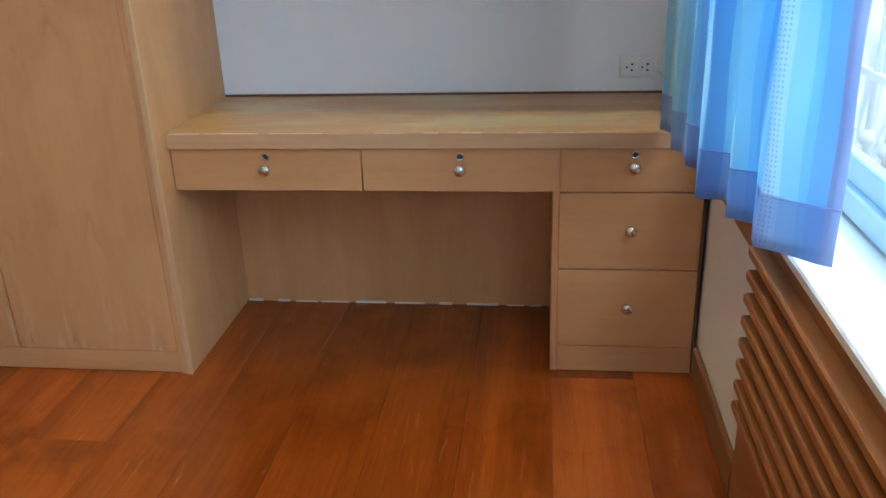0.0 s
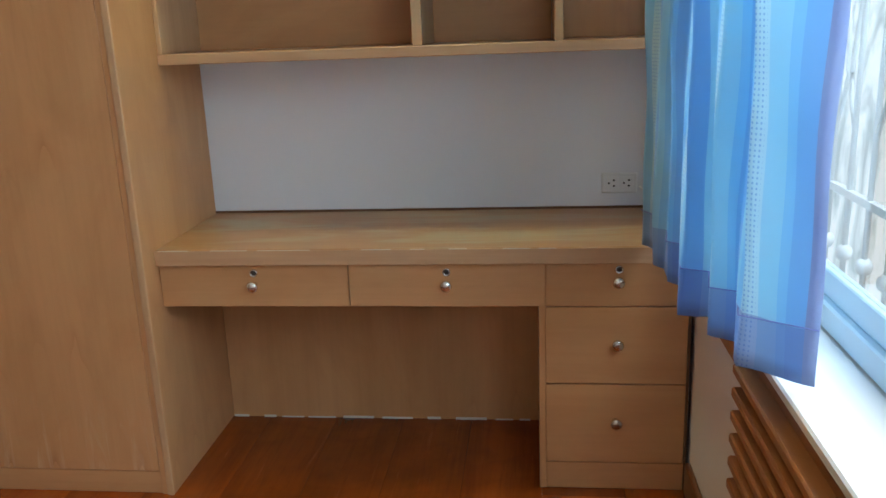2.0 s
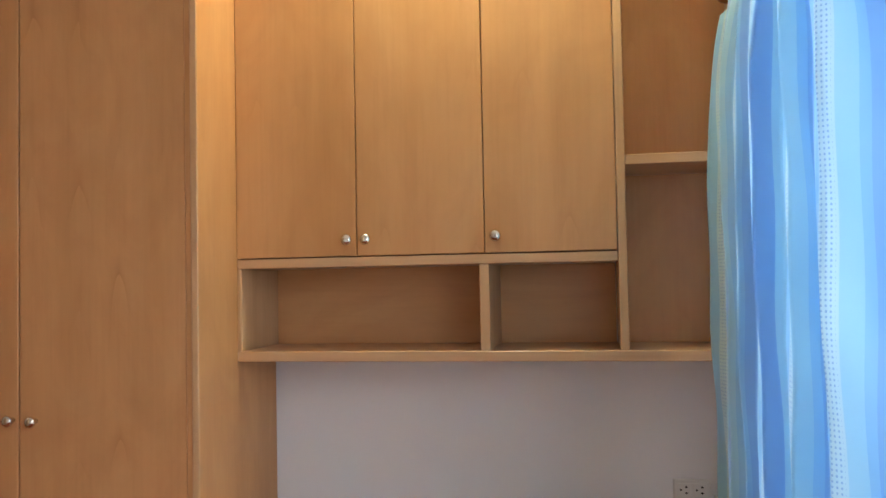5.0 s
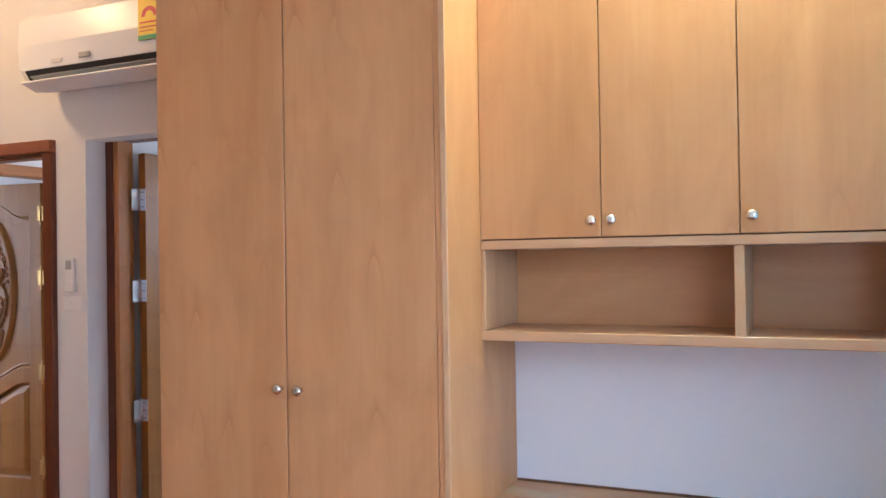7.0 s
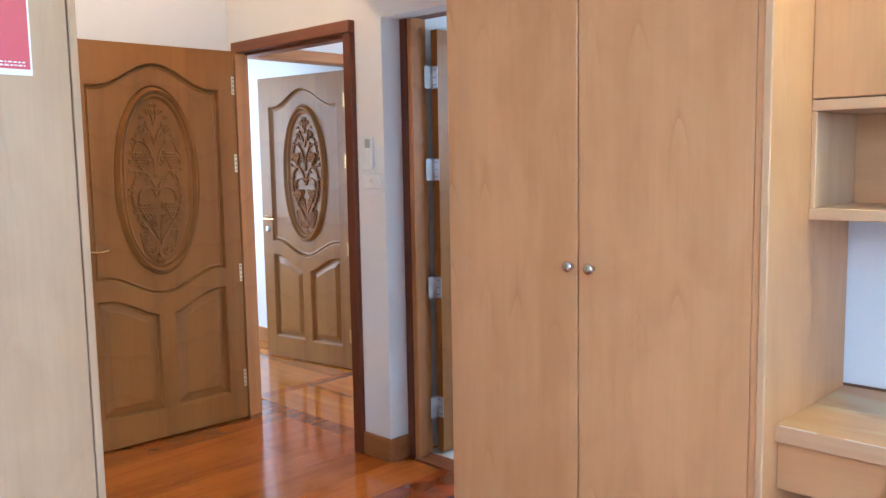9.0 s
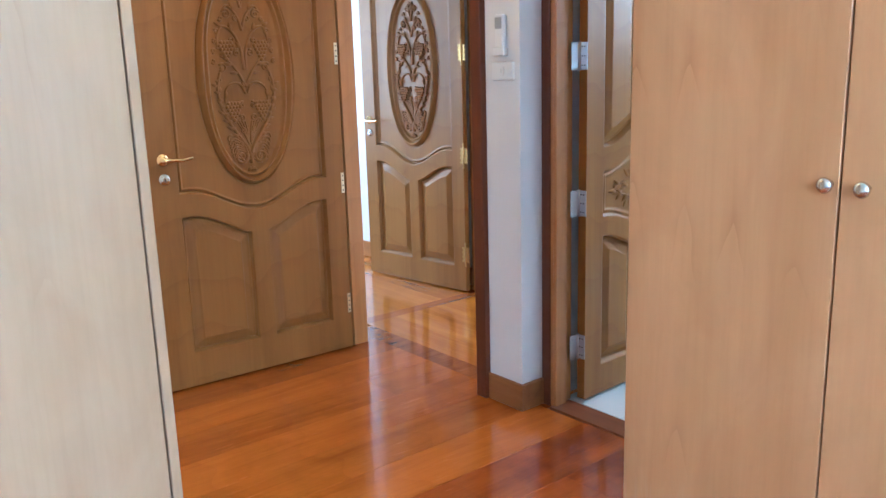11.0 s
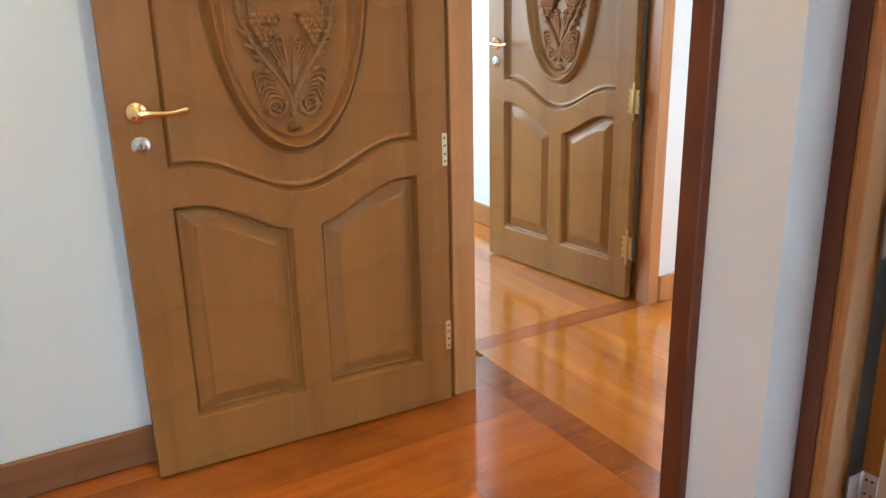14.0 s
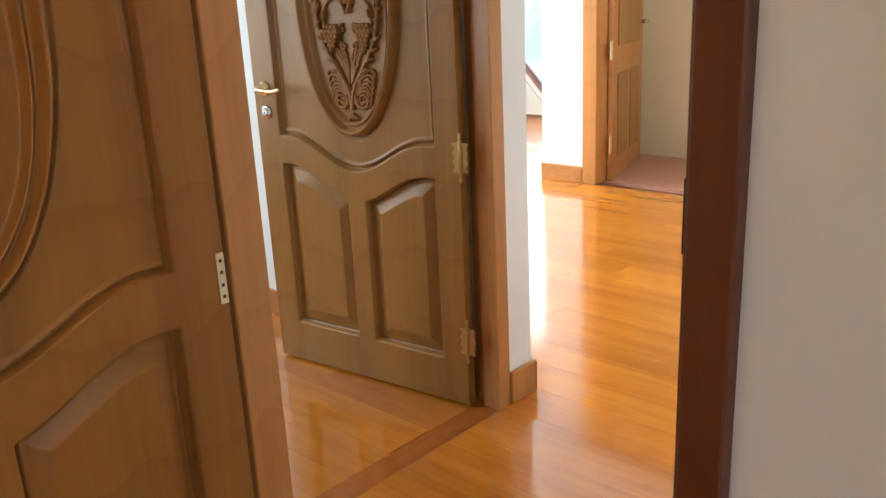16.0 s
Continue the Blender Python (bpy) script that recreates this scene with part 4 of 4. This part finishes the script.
def vine_carving(parent, cx, cz, y0, face, timber):
    """Grape vine in the oval: mirrored stems with scrolls, leaf lobes and four clusters."""
    stems, leaves = bmesh.new(), bmesh.new()
    TALL = 1.09
    for s in (-1, 1):
        def P(*c):
            return pts2([(cx + s * a, cz + TALL * b) for a, b in c])

        def Q(a, b, r, turns, start, hand):
            return spiral(cx + s * a, cz + TALL * b, r, turns, start if s > 0 else math.pi - start, hand * s)
        for ctrl, r0, r1 in (
                ([(0.0, -0.345), (0.012, -0.285), (0.055, -0.225), (0.105, -0.150), (0.128, -0.060), (0.112, 0.015)], 0.0075, 0.005),
                ([(0.004, -0.07), (0.025, -0.035), (0.060, -0.030), (0.092, -0.055), (0.098, -0.105)], 0.0055, 0.0035),
                ([(0.0, -0.045), (0.030, 0.010), (0.070, 0.055), (0.105, 0.075)], 0.006, 0.004),
                ([(0.004, 0.02), (0.012, 0.10), (0.045, 0.165), (0.090, 0.185), (0.112, 0.150), (0.115, 0.10)], 0.006, 0.004),
                ([(0.0, 0.17), (0.020, 0.225), (0.058, 0.262), (0.085, 0.240)], 0.0055, 0.0035),
                ([(0.0, 0.255), (0.012, 0.300), (0.030, 0.332), (0.048, 0.318)], 0.005, 0.003),
                ([(0.0, -0.32), (0.03, -0.335), (0.048, -0.318)], 0.0055, 0.004)):
            carve_line(stems, P(*ctrl), r0 * 1.22, r1 * 1.22, y0, face)
        carve_line(stems, Q(0.046, -0.318, 0.030, 1.6, 2.6, 1), 0.0085, 0.004, y0, face)
        for k in range(6):
            ex, ez = 0.092 - 0.004 * k, -0.232 - 0.0165 * k
            carve_line(stems, P((0.012, -0.318), (0.030, -0.268 - 0.006 * k), (0.062, -0.236 - 0.011 * k), (ex, ez), (ex + 0.006, ez - 0.016), (ex - 0.006, ez - 0.020)), 0.0068, 0.0036, y0, face)
        for k in range(4):
            carve_line(stems, P((0.004, -0.270), (0.008 + 0.007 * k, -0.215), (0.016 + 0.016 * k, -0.178 + 0.004 * k), (0.026 + 0.018 * k, -0.186)), 0.005, 0.003, y0, face)
        for k in range(9):
            t = k / 8
            ax, az = 0.030 + 0.098 * t ** 0.8, -0.255 + 0.215 * t
            petal(leaves, cx + s * ax, cz + TALL * az, (-0.55 + 1.0 * t) if s > 0 else math.pi - (-0.55 + 1.0 * t), 0.030, 0.015, y0, face)
        for a, b, r, turns, st, hand in ((0.046, -0.305, 0.021, 1.5, -1.2, 1), (0.098, 0.030, 0.019, 1.4, 0.6, 1), (0.026, -0.115, 0.015, 1.4, 2.0, -1), (0.026, -0.165, 0.013, 1.3, 0.4, 1), (0.030, 0.085, 0.015, 1.4, 2.0, -1), (0.066, 0.232, 0.020, 1.4, 0.8, 1), (0.032, 0.315, 0.014, 1.3, 1.0, 1), (0.118, -0.015, 0.012, 1.2, 0.0, -1), (0.112, 0.165, 0.013, 1.2, 0.5, 1), (0.026, 0.215, 0.012, 1.2, 2.4, -1),
                                        (0.137, 0.052, 0.010, 1.3, 1.2, 1), (0.134, 0.095, 0.010, 1.3, -1.2, -1), (0.128, 0.130, 0.009, 1.2, 1.0, 1), (0.060, 0.290, 0.011, 1.3, -0.6, 1), (0.092, 0.215, 0.010, 1.3, -0.4, -1), (0.060, -0.262, 0.014, 1.3, 0.9, -1), (0.028, -0.215, 0.012, 1.3, 1.6, 1), (0.052, 0.135, 0.012, 1.3, 2.4, 1), (0.010, 0.345, 0.009, 1.2, 0.5, 1)):
            carve_line(stems, Q(a, b, r, turns, st, hand), 0.0055, 0.0026, y0, face)
        for a, b, ang, ln, w in ((0.050, -0.232, 0.1, 0.034, 0.016), (0.068, -0.205, 0.3, 0.036, 0.016), (0.086, -0.180, 0.4, 0.036, 0.015), (0.104, -0.150, 0.6, 0.036, 0.015), (0.114, -0.115, 0.9, 0.034, 0.014), (0.126, -0.070, 1.9, 0.036, 0.015), (0.114, 0.010, 2.2, 0.034, 0.016), (0.075, 0.058, 1.1, 0.045, 0.018), (0.052, 0.040, 0.2, 0.048, 0.018), (0.030, 0.010, 0.0, 0.040, 0.016), (0.092, 0.186, 0.5, 0.034, 0.016), (0.050, 0.166, 1.4, 0.040, 0.018), (0.012, 0.10, 1.0, 0.040, 0.016), (0.035, 0.245, 1.3, 0.040, 0.016), (0.004, 0.305, 1.2, 0.045, 0.016), (0.090, -0.06, -1.3, 0.036, 0.014), (0.010, -0.05, 1.3, 0.032, 0.014), (0.004, -0.36, -0.9, 0.028, 0.016), (0.0, -0.355, -1.57, 0.030, 0.018)):
            petal(leaves, cx + s * a, cz + TALL * b, ang if s > 0 else math.pi - ang, ln, w, y0, face)
    part("carved_vine", stems, timber, parent, "carved scrolling vine", True)
    part("carved_leaf", leaves, timber, parent, "carved leaves", True)
    for sx, zz in ((-0.066, -0.140), (0.066, -0.140), (-0.078, 0.092), (0.078, 0.092)):
        bm = bmesh.new()
        for r, n in enumerate((4, 5, 4, 3, 2, 1)):
            for k in range(n):
                bmesh.ops.create_uvsphere(bm, u_segments=8, v_segments=6, radius=0.0094, matrix=pose(cx + sx + (k - (n - 1) / 2) * 0.0146, y0 + face * (0.009 + 0.002 * (r % 2)), cz + TALL * zz + 0.036 - r * 0.0142))
        part("grape_cluster", bm, timber, parent, "carved cluster of grapes", True)


def lever(parent, u, v, y0, face, toward, metal):
    """Lever handle with its rose, and the key rose below."""
    out = pose(u, y0, v, -90 * face, 0, 0)
    part("handle_rose", lathe(bmesh.new(), [(0.026, 0), (0.026, 0.004), (0.022, 0.008), (0.011, 0.010), (0.010, 0.040)], out, 24), metal, parent, "round brass rose", True)
    y = y0 + face * 0.040
    part("handle", tube(bmesh.new(), smooth_line([(u, y, v), (u + toward * 0.03, y + face * 0.003, v - 0.001), (u + toward * 0.07, y + face * 0.002, v - 0.004), (u + toward * 0.115, y, v + 0.003)], 6), [0.0095] * 6 + [0.008] * 6 + [0.0075] * 6 + [0.006], 10, 0.9, Vector((0, 1, 0))), metal, parent, "curved brass lever handle", True)
    k = part("key_rose", lathe(bmesh.new(), [(0.024, 0), (0.024, 0.004), (0.020, 0.007), (0.011, 0.008), (0.011, 0.011), (0.009, 0.011)], pose(u, y0, v - 0.080, -90 * face, 0, 0), 22), nickel, parent, "round lock rose", True)
    part("key_slot", boxes((u - 0.0015, u + 0.0015, *sorted((y0 + face * 0.0105, y0 + face * 0.0122)), v - 0.087, v - 0.073)), dark_hole, k)


def door(name, width, relief, face, m, label, metal, handle_at, carved=True, timber=None, step=0.0042):
    d = new(name)
    ORIGIN[d.name] = Vector((0, 0, 0))
    tagged(d, label, "door", "carved doors")
    leaf = new("leaf", leaf_mesh("leaf", width, 1.99, relief, face, step, timber or teak_v))
    leaf.parent = d
    ORIGIN[leaf.name] = Vector((0, 0, 0))
    if carved:
        vine_carving(leaf, 0.440 * width / 0.895, 1.317, face * -0.024, face, timber or teak_p)
    lever(d, handle_at[0], handle_at[1], 0.0, face, -1, metal)
    d.matrix_world = m
    return d


def door_pose(hinge, free, z=0.01):
    e = Vector((free[0] - hinge[0], free[1] - hinge[1], 0)).normalized()
    up = Vector((0, 0, 1))
    y = up.cross(e)
    r = Matrix((e, y, up)).transposed().to_4x4()
    return Matrix.Translation((hinge[0], hinge[1], z)) @ r


door_1 = door("entrance_door", 0.905, entrance_relief, 1, door_pose((-3.655, 0.402), (-3.693, -0.503)), "brown teak door standing open, carved oval of grapevines", brass, (0.842, 0.990), timber=teak_e, step=0.0026)
for z in (0.222, 0.808, 1.40, 1.81):
    hp = part("hinge_plate", boxes((0.0005, 0.017, 0.0002, 0.0025, z - 0.048, z + 0.048), bevel=0.0008), brass_pale, door_1, "brass hinge plate")
    part("screws", boxes(*[(0.006, 0.0115, 0.0022, 0.0034, z + q - 0.003, z + q + 0.003) for q in (-0.034, -0.012, 0.012, 0.034)]), dark_hole, hp)
door_2 = door("second_door", 0.850, lambda u, v: entrance_relief(u * 0.895 / 0.85, v), 1, door_pose((-4.008, 1.448), (-4.862, 1.338)), "brown teak door opened into the next room, carved oval", brass, (0.800, 1.0))
for z in (0.225, 0.815, 1.40, 1.80):
    hp = part("hinge", boxes(*[(-0.030 - q, 0.018 + q, 0.001, 0.0035, z + a, z + b) for a, b, q in ((-0.045, -0.034, 0.004), (-0.034, -0.020, -0.002), (-0.020, -0.007, 0.004), (-0.007, 0.007, -0.001), (0.007, 0.020, 0.004), (0.020, 0.034, -0.002), (0.034, 0.045, 0.004))]), brass_old, door_2, "ornate brass butterfly hinge")
    part("hinge_pin", lathe(bmesh.new(), [(0.002, -0.075), (0.006, -0.066), (0.003, -0.058), (0.0065, -0.05), (0.0065, 0.05), (0.003, 0.058), (0.006, 0.066), (0.002, 0.075)], pose(-0.006, 0.004, z), 10), brass_old, hp, "", True)
door_3 = door("bathroom_door", 0.750, bathroom_relief, -1, door_pose((-2.437, 0.712), (-2.462, 1.462), 0.012), "honey teak bathroom door opened inwards, carved flower panel", nickel, (0.695, 1.08), carved=False, timber=teak_b)
bm, bl = bmesh.new(), bmesh.new()
rr = random.Random(11)
for s in (-1, 1):
    for t in (-1, 1):
        carve_line(bm, pts2([(0.385, 0.832), (0.385 + s * 0.06, 0.832 + t * 0.045), (0.385 + s * 0.12, 0.832 + t * 0.03), (0.385 + s * 0.20, 0.832 + t * 0.010)]), 0.007, 0.003, 0.012, -1)
for k in range(90):
    px, pz = rr.uniform(-0.20, 0.20), rr.uniform(-0.105, 0.105)
    if abs(px) / 0.215 + abs(pz) / 0.115 < 1:
        petal(bl, 0.385 + px, 0.832 + pz, math.atan2(pz, px) + rr.uniform(-0.9, 0.9), rr.uniform(0.028, 0.050), rr.uniform(0.014, 0.022), 0.013, -1, rr.uniform(0.008, 0.014))
for k in range(8):
    petal(bl, 0.385, 0.832, k * math.pi / 4 + 0.2, 0.036, 0.022, 0.009, -1, 0.012)
part("carved_stem", bm, teak_b, door_3, "carved stems", True)
part("carved_flower", bl, teak_b, door_3, "carved flower and leaves", True)
for z in (0.22, 0.80, 1.353, 1.775):
    hp = part("hinge", boxes((-0.003, -0.0005, -0.001, 0.034, z - 0.05, z + 0.05), (-0.050, -0.002, 0.0335, 0.036, z - 0.05, z + 0.05), bevel=0.0006), steel, door_3, "grey zinc hinge plates")
    part("hinge_pin", lathe(bmesh.new(), [(0.0055, -0.053), (0.0055, 0.053)], pose(-0.005, 0.034, z), 10), steel, hp, "", True)
    part("screws", boxes(*[(-0.0042, -0.0028, 0.008 + a, 0.013 + a, z + q - 0.0025, z + q + 0.0025) for a in (0, 0.012) for q in (-0.034, 0.0, 0.034)]), dark_hole, hp)

# ---- door frames ----
f1 = thing("door_frame_1", (-3.17, 0.49, 0), "dark red-brown wooden frame of the entrance door", "door frame", kind=S)
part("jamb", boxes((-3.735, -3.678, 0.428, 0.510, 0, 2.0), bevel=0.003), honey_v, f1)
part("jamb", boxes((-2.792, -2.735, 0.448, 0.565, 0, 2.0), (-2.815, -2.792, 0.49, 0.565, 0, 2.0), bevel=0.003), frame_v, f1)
part("head", boxes((-3.735, -2.735, 0.440, 0.565, 2.0, 2.055), (-3.678, -2.815, 0.49, 0.565, 1.985, 2.0), bevel=0.003), frame_h, f1)
part("strike_plate", boxes((-2.8175, -2.8145, 0.494, 0.530, 0.985, 1.075)), dark_hole, f1, "dark strike plate")
f2 = thing("door_frame_2", (-3.94, 1.03, 0), "honey wooden frame of the second door", "door frame", kind=S)
part("jamb", boxes((-3.982, -3.915, 1.490, 1.548, 0, 2.02), (-4.035, -3.982, 1.522, 1.548, 0, 2.02), (-3.935, -3.911, 1.486, 1.490, 0, 2.02), bevel=0.002), honey_v, f2)
part("jamb", boxes((-4.035, -3.915, 0.562, 0.60, 0, 2.02), bevel=0.004), honey_v, f2)
part("head", boxes((-4.035, -3.915, 0.562, 1.548, 2.02, 2.085), bevel=0.004), honey_y, f2)
f3 = thing("door_frame_3", (-2.1, 0.62, 0), "red-brown wooden frame of the bathroom door", "door frame", kind=S)
part("jamb", boxes((-2.548, -2.497, 0.592, 0.700, 0, 2.05), (-2.497, -2.480, 0.592, 0.655, 0, 2.05), bevel=0.003), honey_v, f3)
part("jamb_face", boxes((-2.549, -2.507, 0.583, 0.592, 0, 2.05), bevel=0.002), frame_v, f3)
part("jamb", boxes((-1.75, -1.715, 0.592, 0.700, 0, 2.05), bevel=0.003), honey_v, f3)
part("head", boxes((-2.548, -1.715, 0.588, 0.700, 2.05, 2.098), bevel=0.003), frame_h, f3)
part("threshold", boxes((-2.497, -1.75, 0.575, 0.685, -0.02, 0.003), bevel=0.001), frame_h, f3)
f4 = thing("door_frame_4", (-5.0, 4.48, 0), "honey wooden frame of the far door", "door frame", kind=S)
part("jamb", boxes((-5.51, -5.40, 4.405, 4.545, 0, 2.02), bevel=0.004), honey_v, f4)
part("jamb", boxes((-4.62, -4.53, 4.405, 4.545, 0, 2.02), bevel=0.004), honey_v, f4)
part("head", boxes((-5.51, -4.53, 4.405, 4.545, 2.02, 2.085), bevel=0.004), honey_y, f4)
fd = thing("far_door", (-5.365, 4.56, 0.01), "honey teak door standing open in the far doorway", "door")
FD = door_pose((-5.365, 4.56), (-5.60, 5.36))
part("leaf", box(bmesh.new(), 0, 0.83, 0, 0.038, 0, 1.99, bevel=0.003, m=FD), honey_v, fd)
for ua, ub, va, vb in ((0.11, 0.72, 0.90, 1.86), (0.11, 0.37, 0.15, 0.72), (0.46, 0.72, 0.15, 0.72)):
    part("panel", box(bmesh.new(), ua, ub, -0.006, 0.001, va, vb, bevel=0.006, m=FD), teak_v, fd)
for z in (0.25, 0.88, 1.75):
    part("hinge_plate", box(bmesh.new(), -0.05, 0.0, 0.004, 0.010, z - 0.06, z + 0.06, m=FD), brass_pale, fd, "pale brass hinge plate")
part("handle", box(bmesh.new(), 0.66, 0.78, -0.06, -0.045, 1.02, 1.04, bevel=0.004, m=FD), nickel, fd, "nickel lever handle")
part("lock_rose", box(bmesh.new(), 0.755, 0.795, -0.048, 0.0, 1.015, 1.045, bevel=0.004, m=FD), nickel, fd)

# ---- balustrade of the stairs ----
bal = thing("stair_balustrade", (-6.6, 5.3, 0), "steel and glass balustrade with a dark wooden handrail", "balustrade")
part("handrail", tube(bmesh.new(), [(-8.15, 5.18, 0.968), (-6.98, 5.31, 0.968), (-6.90, 5.32, 0.930), (-6.30, 5.32, 0.310), (-6.05, 5.32, 0.06)], 0.028, 12), rail_dark, bal, smooth=True)
for x, y, zt in ((-7.95, 5.20, 0.945), (-7.46, 5.255, 0.945), (-7.03, 5.305, 0.945)):
    p = part("post", lathe(bmesh.new(), [(0.05, 0), (0.05, 0.012), (0.024, 0.02), (0.026, 0.06), (0.024, zt - 0.20), (0.034, zt - 0.15), (0.030, zt - 0.08), (0.012, zt - 0.04), (0.012, zt)], pose(x, y, 0), 16), steel, bal, smooth=True)
    for z in (0.24, 0.70):
        part("clamp", tube(bmesh.new(), smooth_line([(x + 0.02, y, z), (x - 0.05, y - 0.004, z + 0.004), (x - 0.085, y - 0.008, z - 0.006), (x - 0.11, y - 0.011, z + 0.004)], 4), 0.010, 7), steel, p, smooth=True)
for xa, xb in ((-7.86, -7.55), (-7.37, -7.13)):
    part("glass_panel", one(xa, xb, 5.21 + (xa + 7.9) * 0.11, 5.22 + (xa + 7.9) * 0.11, 0.10, 0.82, bevel=0.002), glass, bal, "clear glass panel").visible_shadow = False
bm = bmesh.new()
quad = [(-6.92, 0.10), (-6.40, -0.02), (-6.40, 0.30), (-6.92, 0.83)]
fr, bk = [bm.verts.new((x, 5.315, z)) for x, z in quad], [bm.verts.new((x, 5.325, z)) for x, z in quad]
bm.faces.new(fr), bm.faces.new(bk[::-1])
for k in range(4):
    bm.faces.new((fr[(k + 1) % 4], fr[k], bk[k], bk[(k + 1) % 4]))
bmesh.ops.recalc_face_normals(bm, faces=bm.faces)
part("glass_panel", bm, glass, bal, "clear sloping glass panel").visible_shadow = False

# ---- tiles and planks ----
bm = bmesh.new()
box(bm, -0.149, 0.149, -0.149, 0.149, -0.008, 0.0, bevel=0.0015)
TILE = finish("tile", bm, tile_white)
for i in range(5):
    for j in range(6):
        shared("tile", TILE, bath_floor, pose(-2.395 + 0.3 * i, 0.845 + 0.3 * j, -0.0005))

PLANKS = {}


def plank(length, width, material, name):
    key = (round(length, 2), width, material.name, name)
    if key not in PLANKS:
        bm = bmesh.new()
        l = key[0]
        if name == "y":
            box(bm, -width / 2 + 0.0004, width / 2 - 0.0004, 0.0004, l - 0.0004, -0.02, 0.0, bevel=0.0004)
        else:
            box(bm, 0.0004, l - 0.0004, -width / 2 + 0.0003, width / 2 - 0.0003, -0.02, 0.0)
        PLANKS[key] = finish("plank", bm, material)
    return PLANKS[key], key[0]


pr = random.Random(3)


def run(a, b, lengths):
    out, p = [], a
    first = pr.choice(lengths) * pr.choice((0.35, 0.6, 0.85))
    while p < b - 0.02:
        l = first if p == a else pr.choice(lengths)
        if b - (p + l) < 0.3:
            l = b - p
        out.append((p, l))
        p += l
    return out


# bedroom boards run towards the desk wall
x = 0.062 + 0.237 * 3.5
while x > -3.95:
    x0, x1 = x - 0.1185, x + 0.1185
    end = 0.475 if x > -1.5 else 0.56
    for p, l in run(-3.5, end, (1.6, 2.0, 2.5)):
        # boards beyond x = -2.2 take the lit copy of the red plank
        me, _ = plank(l, 0.237, plank_y if x > -2.2 else plank_lit, "y")
        shared("plank", me, floor, pose(x, p, 0))
    x -= 0.237
# dark border boards of the thresholds
me, _ = plank(1.35, 0.11, plank_d, "x")
shared("plank", me, floor, pose(-3.88, 0.615, 0))
me, _ = plank(0.86, 0.09, plank_d, "y")
shared("plank", me, floor, pose(-3.965, 0.672, 0))
# hall and second room boards run across
y = 0.67 + 0.085
while y < 5.4:
    for p, l in run(-3.92 if y < 1.65 else -8.2, -2.53 if y < 4.42 else -5.79, (1.1, 1.5, 1.9)):
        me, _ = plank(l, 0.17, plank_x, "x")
        shared("plank", me, floor, pose(p, y, 0))
    y += 0.17
y = 1.60 - 0.085
while y > -1.34:
    for p, l in run(-6.5, -4.01, (1.2, 1.5)):
        me, _ = plank(l, 0.17, plank_x, "x")
        shared("plank", me, floor, pose(p, y, 0))
    y -= 0.17
